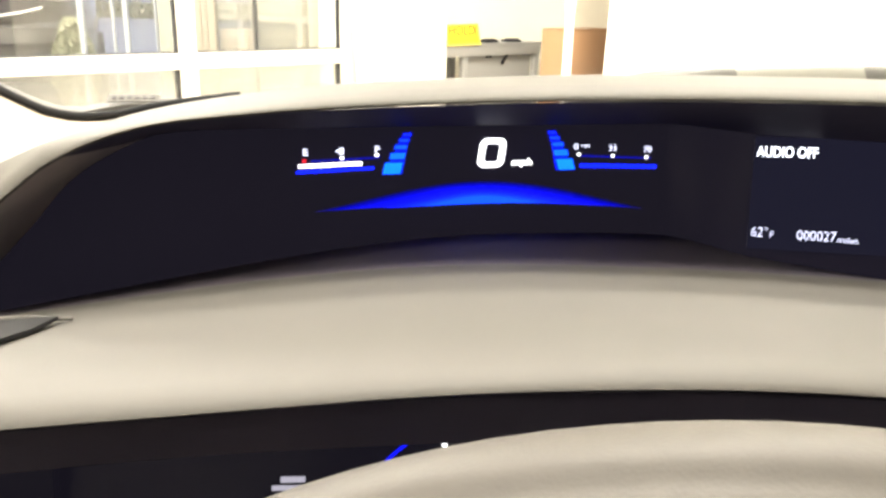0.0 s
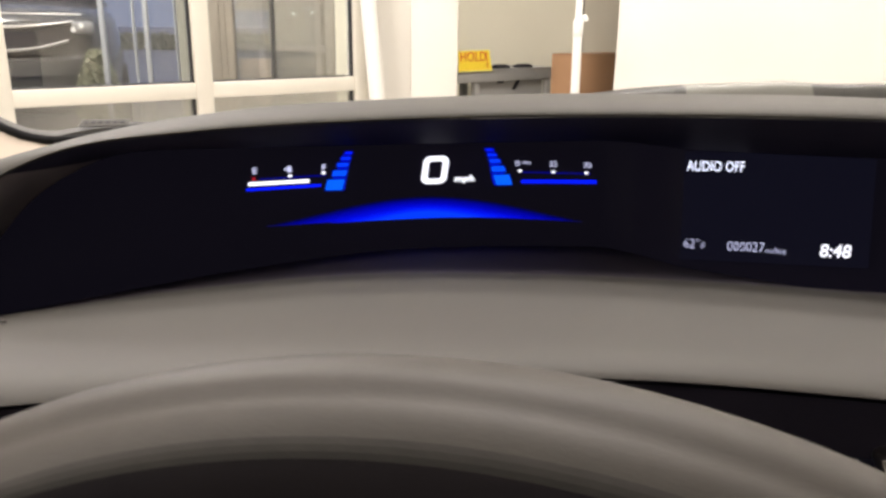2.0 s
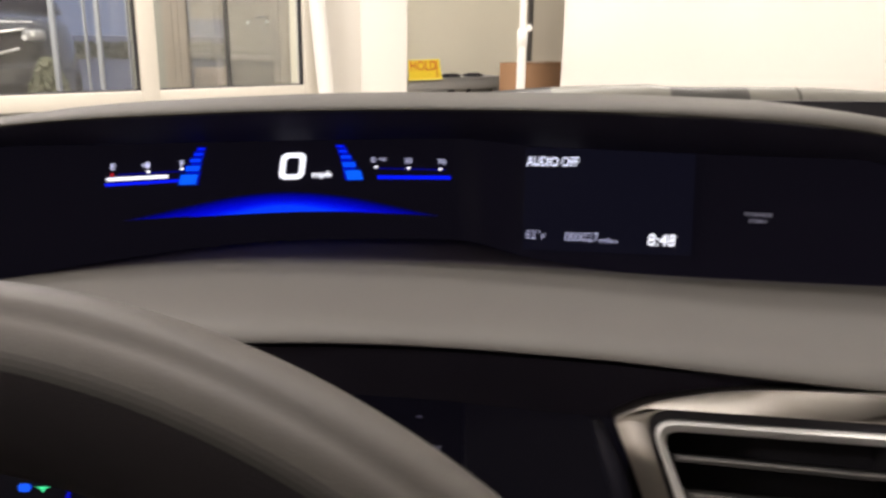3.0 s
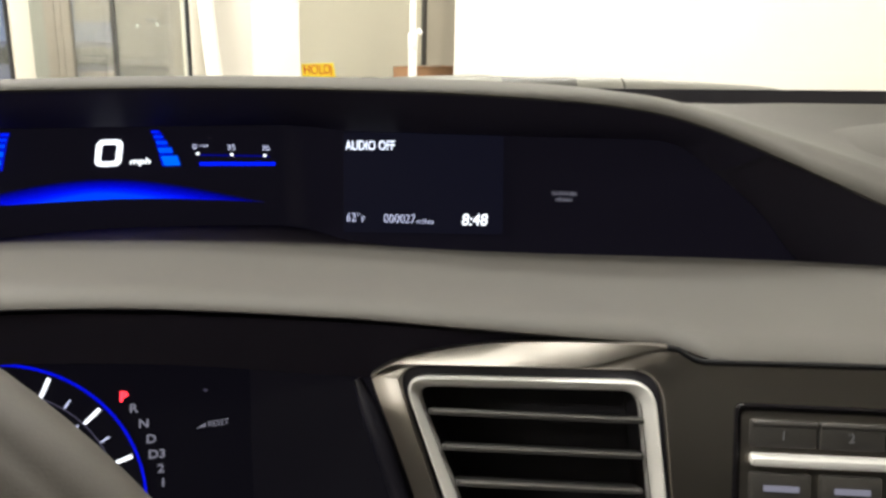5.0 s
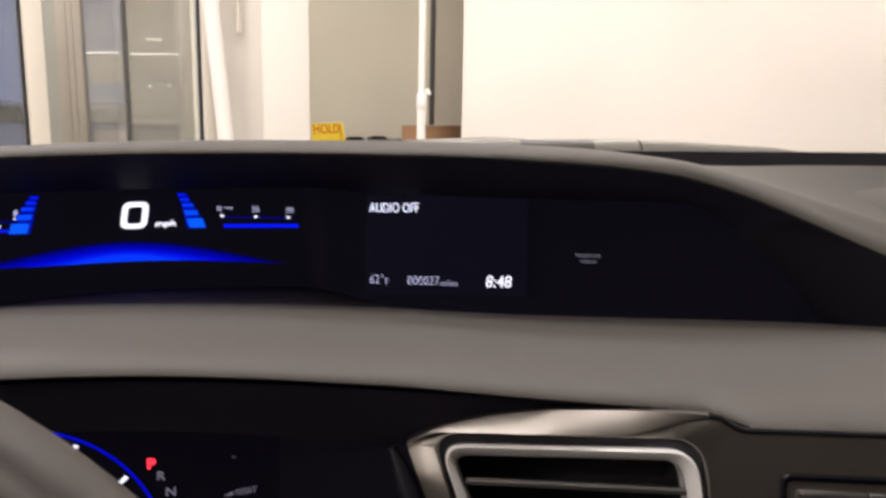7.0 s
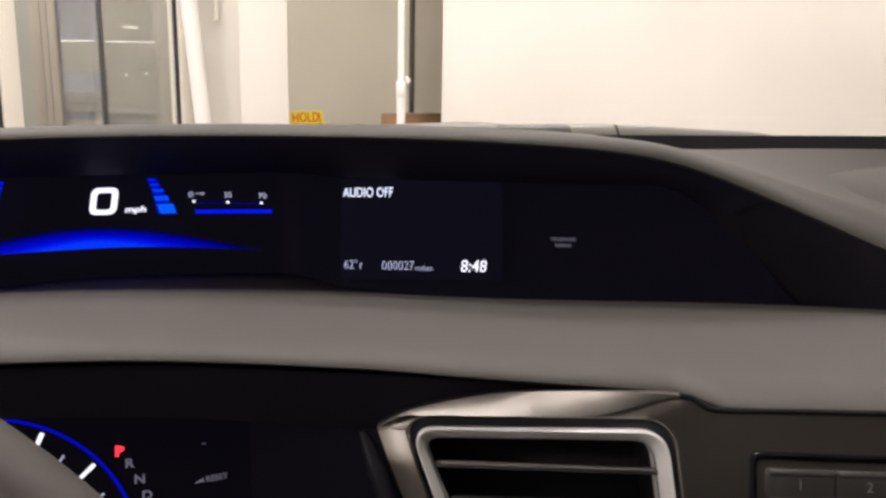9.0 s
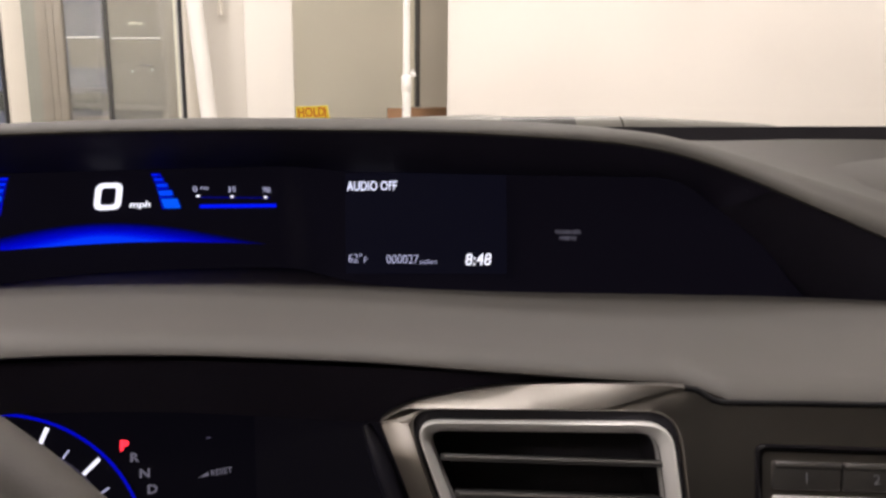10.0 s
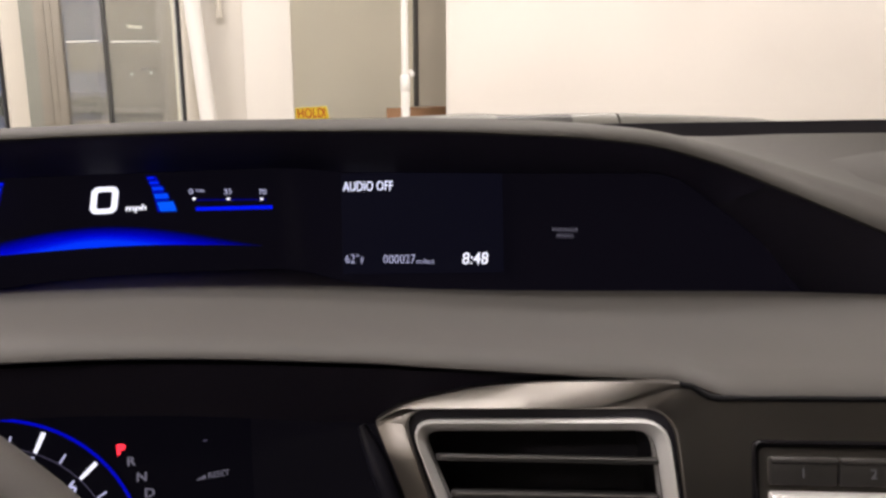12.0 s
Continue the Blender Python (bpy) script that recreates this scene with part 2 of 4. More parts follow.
def slab(points, m, depth=0.0006):
    """A flat outline with a little depth, in the pose m."""
    bm = bmesh.new()
    top = [bm.verts.new(m @ Vector((x, y, depth))) for x, y in points]
    low = [bm.verts.new(m @ Vector((x, y, 0))) for x, y in points]
    bm.faces.new(top)
    bm.faces.new(low[::-1])
    k = len(points)
    for i in range(k):
        bm.faces.new((top[i], low[i], low[(i + 1) % k], top[(i + 1) % k]))
    return bm


def ring_slab(outer, inner, m, depth=0.0005):
    bm = bmesh.new()
    k = len(outer)
    rows = [[bm.verts.new(m @ Vector((x, y, d))) for x, y in pts] for pts, d in ((outer, 0), (outer, depth), (inner, depth), (inner, 0))]
    for a, b in zip(rows, rows[1:] + rows[:1]):
        for i in range(k):
            bm.faces.new((a[i], a[(i + 1) % k], b[(i + 1) % k], b[i]))
    return bm


def thing(name, at, label, category, group="", kind=""):
    ob = new(name)
    ob.empty_display_size = 0.1
    ob.location = at
    return tagged(ob, label, category, group, kind)


def under(parent):
    """Takes a thing's own place off its parts, which are built in world metres."""
    bpy.context.view_layer.update()
    for o in parent.children:
        o.matrix_parent_inverse = Matrix.Translation(-Vector(parent.location))


# ---- the room ----
def wall(name, a, b, z0, z1, thick, mat, label, side=1):
    a, b = Vector((*a, 0)), Vector((*b, 0))
    d = b - a
    ang = math.degrees(math.atan2(d.y, d.x))
    m = Matrix.Translation((a + b) / 2 + Vector((0, 0, (z0 + z1) / 2))) @ pose(0, 0, 0, 0, 0, ang) @ pose(0, side * thick / 2, 0)
    ob = part(name, solid((d.length, thick, z1 - z0), m), mat, smooth=False)
    return tagged(ob, label, "wall", kind="structure")


tagged(part("floor", solid((16, 13.2, 0.1), pose(0, -0.3, -0.05)), FLOOR, smooth=False), "grey polished showroom floor tiles", "floor", kind="structure")
tagged(part("ceiling", solid((12, 10.6, 0.1), pose(0, -0.8, 3.75)), WALL, smooth=False), "plain cream showroom ceiling", "ceiling", kind="structure")
wall("wall_south", (-6, -6), (6, -6), 0, 3.7, 0.15, WALL, "plain cream wall behind the car", -1)
wall("wall_west", (-6, 3.3), (-6, -6), 0, 3.7, 0.15, WALL, "plain cream wall beside the car", -1)
wall("wall_east", (6, -6), (6, 4.6), 0, 3.7, 0.15, WALL, "plain cream wall beside the car", -1)

# Storefront window that runs obliquely from the column
WD = Vector((1.29, 0.90, 0)).normalized()
W0 = Vector((-0.31, 4.25, 0))
WM = Matrix.Translation(W0) @ pose(0, 0, 0, 0, 0, math.degrees(math.atan2(WD.y, WD.x)))


def storefront():
    w = thing("window_1", W0, "cream-framed storefront window with clear panes", "window", kind="structure")
    D = 0.09
    for s0, s1 in ((0.0, 0.075), (-0.83, -0.752), (-1.66, -1.578), (-2.49, -2.408), (-3.4, -3.2)):
        part("window_frame", box(bmesh.new(), (s1 - s0, D, 3.0), WM @ pose((s0 + s1) / 2, 0.0, 1.5), 0.004), FRAME, w)
    for z0, z1 in ((0.0, 0.10), (0.745, 0.815), (2.92, 3.05)):
        for s0, s1 in ((-0.752, 0.0), (-1.578, -0.83), (-2.408, -1.66), (-3.2, -2.49)):
            part("window_frame", box(bmesh.new(), (s1 - s0, D * 0.94, z1 - z0), WM @ pose((s0 + s1) / 2, 0.002, (z0 + z1) / 2), 0.003), FRAME, w)
    for s0, s1 in ((-0.752, 0.0), (-1.578, -0.83), (-2.408, -1.66), (-3.2, -2.49)):
        for z0, z1 in ((0.10, 0.745), (0.815, 2.92)):
            p = part("pane", solid((s1 - s0, 0.008, z1 - z0), WM @ pose((s0 + s1) / 2, 0.0, (z0 + z1) / 2)), GLASS if z0 > 0.5 else HAZY, w, "clear glass pane" if z0 > 0.5 else "hazy lower glass pane", smooth=False)
            p.visible_shadow = False
            bm = box(bmesh.new(), (0.012, 0.02, z1 - z0), WM @ pose(s1 - 0.007, -0.012, (z0 + z1) / 2))
            box(bm, (s1 - s0 - 0.014, 0.02, 0.007), WM @ pose((s0 + s1) / 2 - 0.007, -0.012, z0 + 0.0035))
            part("gasket", bm, GASKET, w, "black rubber gasket", smooth=False)
    under(w)


storefront()
wall("wall_northwest", (-6, 0.27), (-3.05, 2.33), 0, 3.7, 0.2, WALL, "plain cream wall beyond the window")
wall("wall_header", tuple((W0 - 3.4 * WD).xy), tuple((W0 + 0.07 * WD).xy), 3.05, 3.7, 0.2, WALL, "cream wall above the storefront window")

# Column with a grey return, and the flat panel wall beside it
tagged(part("column", solid((0.235, 0.5, 3.7), pose(0.1165, 4.42, 1.85), 0.006), WALL), "square cream-painted column", "column", kind="structure")
tagged(part("wall_return", solid((0.26, 0.3, 3.7), pose(-0.132, 4.49, 1.85), 0.004), WALL), "grey-cream wall return beside the column", "wall", kind="structure")
tagged(part("wall_north", solid((6.0, 0.12, 3.7), pose(3.2, 4.94, 1.85)), PANEL, smooth=False), "grey-tan satin wall panel", "wall", kind="structure")


tagged(part("wall_panel", solid((0.5, 0.05, 3.7), pose(1.226, 4.85, 1.85), 0.004), PANEL_DARK), "darker tan wall panel beside the light stand", "wall", kind="structure")


tagged(part("wall_channel", solid((0.028, 0.03, 3.7), pose(0.938, 4.62, 1.85), 0.003), CHANNEL), "dark upright channel between the wall panels", "channel", kind="structure")


def leaning_tube():
    t = thing("white_tube", (-0.19, 4.1, 0), "white round tube leaning against the column", "tube")
    part("tube", tube([(-0.12, 4.2, 0.0), (-0.19, 4.2, 0.88), (-0.245, 4.2, 1.6), (-0.36, 4.2, 3.1)], 0.04, 20), PIPE, t)
    under(t)


leaning_tube()


def latch():
    t = thing("wall_hook", (-0.125, 4.3, 1.4), "small pale metal latch on the column", "latch")
    part("rod", tube([(-0.115, 4.30, 1.4), (-0.12, 4.30, 1.62)], 0.012), FRAME, t)
    part("end_cap", tube([(-0.115, 4.30, 1.392), (-0.115, 4.30, 1.41)], 0.016), FRAME, t)
    under(t)


latch()


# White backdrop sheet, hung flat with faint creases
def backdrop_sheet():
    bm = bmesh.new()
    nx, nz = 220, 80
    for side in (0, 1):
        g = [[bm.verts.new((0.942 + 4.2 * i / nx + (0.012 * math.sin(5 * j / nz) if i == 0 else 0),
                            3.8 + 0.016 * noise.noise((0.8 * i * 4.2 / nx, 2.2 * j * 3.2 / nz, 2)) + 0.007 * noise.noise((2.4 * i * 4.2 / nx, 3.2 * j * 3.2 / nz, 7)) + 16.0 * max(0, 0.036 - i / nx) ** 2 + 0.004 * side,
                            0.12 + 3.2 * j / nz)) for i in range(nx + 1)] for j in range(nz + 1)]
        for j in range(nz):
            for i in range(nx):
                bm.faces.new((g[j][i], g[j][i + 1], g[j + 1][i + 1], g[j + 1][i]))
    t = thing("backdrop_sheet", (3.0, 3.8, 0), "white photo backdrop sheet hung from a crossbar", "backdrop")
    part("sheet", bm, SHEET, t)
    part("crossbar", tube([(0.8, 3.82, 3.32), (5.3, 3.82, 3.32)], 0.018), PIPE, t)
    part("upright", tube([(5.2, 3.84, 0), (5.2, 3.84, 3.32)], 0.018), PIPE, t)
    under(t)


backdrop_sheet()


def light_stand():
    t = thing("light_stand", (0.705, 3.5, 0), "white telescopic light stand with a clamp knob", "stand")
    part("lower_tube", tube([(0.707, 3.5, 0.35), (0.705, 3.5, 1.06)], 0.0185, 18), PIPE, t)
    part("upper_tube", tube([(0.705, 3.5, 1.05), (0.703, 3.5, 2.4)], 0.0145, 18), PIPE, t)
    part("collar", tube([(0.705, 3.5, 1.035), (0.705, 3.5, 1.04), (0.705, 3.5, 1.10), (0.705, 3.5, 1.105)], lambda s: 0.018 if s in (0, 1) else 0.0215, 18), PIPE, t)
    part("knob", box(bmesh.new(), (0.022, 0.016, 0.030), pose(0.733, 3.5, 1.112, 0, -25, 0), 0.005), PIPE, t)
    part("bolt", tube([(0.70, 3.5, 1.09), (0.732, 3.5, 1.108)], 0.005), CHROME, t)
    for a in (20, 140, 260):
        c, s = math.cos(radians(a)), math.sin(radians(a))
        part("leg", tube([(0.706 + 0.02 * c, 3.5 + 0.02 * s, 0.55), (0.706 + 0.45 * c, 3.5 + 0.45 * s, 0.01)], 0.011), PIPE, t)
    under(t)


light_stand()


# The table's long edge runs obliquely from the column back to the panel wall
TA, TB = Vector((0.24, 4.24, 0)), Vector((0.76, 4.62, 0))
TU = (TB - TA).normalized()
TM = Matrix.Translation(TA) @ pose(0, 0, 0, 0, 0, math.degrees(math.atan2(TU.y, TU.x)))


def work_table():
    t = thing("work_table", (0.45, 4.4, 0), "grey metal corner work table with braced legs", "table")
    top = bmesh.new()
    pts = [(0.0, 0.0), (0.70, 0.0), (0.70, 0.16), (0.45, 0.345), (0.246, 0.337)]
    hi, lo = ([top.verts.new(TM @ Vector((x, y, z))) for x, y in pts] for z in (0.846, 0.832))
    top.faces.new(hi)
    top.faces.new(lo[::-1])
    for k in range(5):
        top.faces.new((hi[k], lo[k], lo[(k + 1) % 5], hi[(k + 1) % 5]))
    bmesh.ops.bevel(top, geom=top.edges[:], offset=0.002, segments=2, affect="EDGES")
    part("tabletop", top, TABLE, t)
    part("apron", box(bmesh.new(), (0.69, 0.02, 0.052), TM @ pose(0.350, 0.014, 0.806), 0.002), TABLE, t)
    for s in (0.145, 0.675):
        part("leg", box(bmesh.new(), (0.034, 0.034, 0.782), TM @ pose(s, 0.03, 0.391), 0.003), TABLE, t)
    part("leg", box(bmesh.new(), (0.034, 0.034, 0.832), TM @ pose(0.262, 0.27, 0.416), 0.003), TABLE, t)
    part("side_panel", box(bmesh.new(), (0.47, 0.012, 0.40), TM @ pose(0.415, 0.045, 0.58), 0.002), TABLE, t, "grey sheet-metal side panel")
    part("brace", box(bmesh.new(), (0.115, 0.008, 0.020), TM @ pose(0.46, 0.034, 0.775, 0, -52, 0), 0.002), MATT, t, "black diagonal brace")
    part("slot", box(bmesh.new(), (0.05, 0.006, 0.012), TM @ pose(0.33, 0.038, 0.772), 0.002), MATT, t)
    under(t)
    for s, v, a in ((0.335, 0.05, 4), (0.50, 0.045, -6)):
        c = thing("black_case", TM @ Vector((s, v, 0.846)), "flat black case lying on the work table", "case")
        part("body", box(bmesh.new(), (0.10, 0.06, 0.012), TM @ pose(s, v, 0.8522, 0, 0, a), 0.003), MATT, c)
        part("lid", box(bmesh.new(), (0.07, 0.04, 0.006), TM @ pose(s + 0.004, v, 0.8612, 0, 0, a), 0.002), MATT, c)
        under(c)


work_table()


def hold_sign():
    t = thing("hold_sign", TM @ Vector((0.115, -0.004, 0.836)), "yellow card sign with red HOLD lettering", "sign")
    m = TM @ pose(0.0, -0.004, 0.838, 86, 0, 0)
    part("card", slab([(0.0, 0.0), (0.228, 0.002), (0.212, 0.110), (0.0, 0.106)], m, 0.003), YELLOW, t, smooth=False)
    part("border", ring_slab([(0.0, 0.0), (0.228, 0.002), (0.212, 0.110), (0.0, 0.106)], [(0.004, 0.007), (0.220, 0.009), (0.206, 0.104), (0.004, 0.100)], m @ pose(0, 0, 0.0031), 0.0004), PALEYELLOW, t, "pale yellow border", smooth=False)
    lettering("word", "HOLD", 0.049, m @ pose(0.009, 0.052, 0.0036), REDINK, t, wide=0.92, depth=0.0003, bold=0.0004)
    part("stroke", slab([(0.192, 0.014), (0.198, 0.014), (0.192, 0.098), (0.186, 0.098)], m @ pose(0, 0, 0.0034), 0.0006), REDINK, t, smooth=False)
    part("hook", solid((0.16, 0.03, 0.002), TM @ pose(0.11, 0.012, 0.8475)), YELLOW, t)
    under(t)


hold_sign()


def carton():
    t = thing("cardboard_box", (0.88, 4.07, 0.0), "brown cardboard box standing beside the table", "box")
    m = Matrix.Translation((0.872, 4.072, 0)) @ pose(0, 0, 0, 0, 0, 39.2)
    part("carton", box(bmesh.new(), (0.37, 0.142, 0.94), m @ pose(0, 0, 0.47), 0.004), CARDBOARD, t)
    part("flap", box(bmesh.new(), (0.184, 0.142, 0.005), m @ pose(-0.0925, 0, 0.9435)), CARDBOARD, t)
    part("flap", box(bmesh.new(), (0.184, 0.142, 0.005), m @ pose(0.0925, 0, 0.9435)), CARDBOARD, t)
    part("tape", solid((0.05, 0.146, 0.002), m @ pose(0, 0, 0.9472)), BROWN, t)
    under(t)


carton()


# Beyond the window: entrance doors, dusk, a parked car, shrubs
tagged(part("backdrop", solid((200, 0.2, 40), pose(-40, 75, 19)), DUSK, smooth=False), "blue-grey evening distance outside the doors", "backdrop", kind="structure")
tagged(part("ground", solid((200, 68.5, 0.1), pose(-40, 40.6, -0.06)), ASPHALT, smooth=False), "lavender-grey asphalt yard outside the showroom", "ground", kind="structure")


def entrance():
    w = thing("door_1", (-1.0, 6.2, 0), "glazed double entrance door with push bars", "door", kind="structure")
    for x0, x1, mat in ((-1.485, -1.414, BROWN), (-1.412, -1.371, BROWN), (-1.369, -1.315, BROWN), (-1.048, -1.024, GASKET), (-0.645, -0.575, PORCH)):
        part("post", box(bmesh.new(), (x1 - x0, 0.08, 2.5), pose((x0 + x1) / 2, 6.2, 1.25), 0.004), mat, w)
    part("side_light", solid((0.24, 0.03, 2.4), pose(-1.61, 6.21, 1.25)), PALE, w, "pale green side light")
    for x0, x1 in ((-1.315, -1.054), (-1.018, -0.645)):
        leaf = part("door_leaf", solid((x1 - x0, 0.03, 2.3), pose((x0 + x1) / 2, 6.22, 1.25)), TINTED, w, "grey tinted glass leaf", smooth=False)
        leaf.visible_shadow = False
        part("push_bar", tube([(x0 + 0.03, 6.14, 1.347), (x1 - 0.02, 6.14, 1.353)], 0.0052), PIPE, w, "slim pale metal push bar")
        part("mid_rail", box(bmesh.new(), (x1 - x0 - 0.02, 0.014, 0.20), pose((x0 + x1) / 2, 6.25, 1.245), 0.004), PORCH, w, "grey mid rail")
        part("kick_panel", box(bmesh.new(), (x1 - x0 - 0.02, 0.02, 0.78), pose((x0 + x1) / 2, 6.25, 0.41), 0.004), PINK if x0 < -1.1 else PORCH, w, "dull lower door panel")
    # Bright discs added as the glints of reflected lights on the leaf
    for x, z in ((-0.875, 1.125), (-0.737, 1.135)):
        part("glint_disc", tube([(x, 6.185, z), (x, 6.172, z)], 0.008, 14), CHROME, w, "small bright disc for a light glint on the glass")
    part("leaf_plate", box(bmesh.new(), (0.075, 0.008, 0.012), pose(-0.775, 6.183, 1.165), 0.002), TABLE, w)
    under(w)


entrance()
tagged(part("wall_porch", solid((1.2, 0.12, 3.2), pose(0.03, 6.2, 1.6)), PANEL, smooth=False), "grey-tan porch wall", "wall", kind="structure")


tagged(part("wall_lobby", solid((0.75, 0.12, 3.2), pose(-0.86, 7.26, 1.6)), PORCH, smooth=False), "grey-tan lobby wall behind the glass door", "wall", kind="structure")


# Added glowing tube draws the ceiling light's reflection in the door glass
def wall_lamp():
    t = thing("wall_lamp", (-0.985, 7.19, 1.51), "glowing tube in place of a ceiling light reflected in the door glass", "lamp")
    part("bracket", box(bmesh.new(), (0.05, 0.05, 0.03), pose(-0.985, 7.175, 1.512), 0.004), MULLION, t)
    part("tube", tube([(-1.045, 7.14, 1.514), (-0.925, 7.14, 1.506)], 0.010, 10), glow("reflection_streak", (1.0, 0.97, 0.9), 2.2), t, "glowing white tube for the reflected streak")
    under(t)


wall_lamp()


def far_window():
    w = thing("window_2", (-2.0, 6.4, 0), "pale-framed porch window looking onto the yard", "window", kind="structure")
    for x, d in ((-2.35, 0.03), (-2.115, 0.012), (-2.02, 0.03), (-1.80, 0.012), (-1.735, 0.04)):
        part("window_frame", box(bmesh.new(), (d, 0.05, 2.6), pose(x, 6.4, 1.3), 0.003), MULLION, w)
    part("window_frame", box(bmesh.new(), (0.60, 0.046, 0.06), pose(-2.045, 6.4, 2.57), 0.003), MULLION, w)
    part("window_sill", box(bmesh.new(), (0.60, 0.07, 0.05), pose(-2.045, 6.4, 0.03), 0.003), MULLION, w)
    for x0, x1 in ((-2.335, -2.035), (-2.005, -1.76)):
        p = part("pane", solid((x1 - x0, 0.008, 2.48), pose((x0 + x1) / 2, 6.41, 1.30)), GLASS, w, smooth=False)
        p.visible_shadow = False
    under(w)


far_window()


def hedge():
    t = thing("hedge", (-9, 27, 0), "low dull green hedge along the yard", "hedge", kind="stuff")
    bm = bmesh.new()
    rng = random.Random(9)
    for i in range(2600):
        p = Vector((rng.uniform(-16, 0), 27 + rng.uniform(-0.35, 0.35), 0.05 + 0.45 * rng.random()))
        q = Euler((rng.uniform(0, 3), rng.uniform(0, 3), rng.uniform(0, 6))).to_matrix()
        bm.faces.new([bm.verts.new(p + q @ Vector(k)) for k in ((-0.14, 0, 0), (0, -0.07, 0.01), (0.15, 0, 0), (0, 0.07, 0.01))])
    part("crown", bm, LEAF, t)
    under(t)


hedge()


def parked_car():
    cx = -3.36
    t = thing("parked_car", (cx, 8.2, 0), "dark grey parked car with chrome grille strips", "car")
    ws = ((6.98, 0.60, 0.34, 1.00), (7.0, 0.72, 0.30, 1.06), (7.08, 0.80, 0.28, 1.12), (7.3, 0.88, 0.27, 1.17), (7.7, 0.92, 0.27, 1.21), (8.3, 0.93, 0.27, 1.24), (9.3, 0.93, 0.27, 1.22), (10.6, 0.90, 0.3, 1.15), (10.9, 0.78, 0.4, 0.95))
    bm = bmesh.new()
    rows = []
    ring = [(-1, 0.12), (-1.0, 0.45), (-0.985, 0.68), (-0.94, 0.84), (-0.82, 0.94), (-0.55, 0.985), (-0.2, 1.0), (0.2, 1.0), (0.55, 0.985), (0.82, 0.94), (0.94, 0.84), (0.985, 0.68), (1.0, 0.45), (1, 0.12), (0.85, 0), (-0.85, 0)]
    for y, w, z0, z1 in ws:
        rows.append([bm.verts.new((cx + px * w, y + 0.12 * px * px, z0 + pz * (z1 - z0))) for px, pz in ring])
    k = len(ring)
    for a, b in zip(rows, rows[1:]):
        for j in range(k):
            bm.faces.new((a[j], a[(j + 1) % k], b[(j + 1) % k], b[j]))
    bm.faces.new(rows[0])
    bm.faces.new(rows[-1])
    part("body", bm, CARPAINT, t)
    bm = bmesh.new()
    lo = [bm.verts.new((cx + x, y, 1.19)) for x, y in ((-0.8, 8.1), (0.8, 8.1), (0.84, 10.4), (-0.84, 10.4))]
    hi = [bm.verts.new((cx + x, y, 1.60)) for x, y in ((-0.62, 8.8), (0.62, 8.8), (0.64, 9.9), (-0.64, 9.9))]
    for j in range(4):
        bm.faces.new((lo[j], lo[(j + 1) % 4], hi[(j + 1) % 4], hi[j]))
    bm.faces.new(hi)
    part("cabin_glass", bm, BLACK, t)
    S = [i / 8 for i in range(-8, 9)]
    for z, w, bend, r in ((1.11, 0.62, 0.03, 0.008), (1.005, 0.55, 0.045, 0.013), (0.82, 0.50, 0.075, 0.013)):
        part("chrome_strip", tube([(cx + w * s, 6.945 + 0.09 * s * s, z + bend * s * s - (0.035 if z > 1.008 else 0) * s * s) for s in S], r, 8), CAR_CHROME, t, "chrome grille strip")
    part("grille", loft(lambda s: [(cx + 0.53 * s, 6.955 + 0.09 * s * s, 0.83 + 0.07 * s * s), (cx + 0.53 * s, 6.955 + 0.09 * s * s, 1.0 + 0.04 * s * s), (cx + 0.53 * s, 7.03 + 0.09 * s * s, 1.0 + 0.04 * s * s), (cx + 0.53 * s, 7.03 + 0.09 * s * s, 0.83 + 0.07 * s * s)], S), MATT, t, "black grille")
    part("bumper", loft(lambda s: [(cx + 0.72 * s, 6.93 + 0.12 * s * s, 0.62), (cx + 0.72 * s, 6.925 + 0.12 * s * s, 0.74), (cx + 0.72 * s, 7.02 + 0.12 * s * s, 0.78), (cx + 0.72 * s, 7.02 + 0.12 * s * s, 0.58)], S), CARPAINT, t)
    for sx in (-1, 1):
        lamp = part("headlight", box(bmesh.new(), (0.17, 0.10, 0.10), pose(cx + 0.62 * sx, 7.03, 1.0, 0, 0, 20 * sx), 0.035, 3), TABLE, t, "grey headlight housing")
        for q in (-0.03, 0.03):
            part("reflector", tube([(cx + (0.58 + q) * sx, 6.975, 1.0 + 0.5 * q), (cx + (0.58 + q) * sx, 6.968, 1.0 + 0.5 * q)], 0.022, 14), PIPE, lamp, "bright round reflector")
        for y in (7.9, 10.1):
            x = cx + 0.86 * sx
            wheel = part("wheel", tube([(x - 0.09, y, 0.33), (x + 0.09, y, 0.33)], 0.33, 28), MATT, t)
            part("hubcap", tube([(x + 0.092 * sx, y, 0.33), (x + 0.10 * sx, y, 0.33)], 0.20, 20), CAR_CHROME, wheel)
    turn = Matrix.Translation((-2.76, 7.0, 0)) @ pose(0, 0, 0, 0, 0, 20) @ Matrix.Translation((2.76, -7.0, 0))
    for o in t.children_recursive:
        o.data.transform(turn)
    under(t)


parked_car()


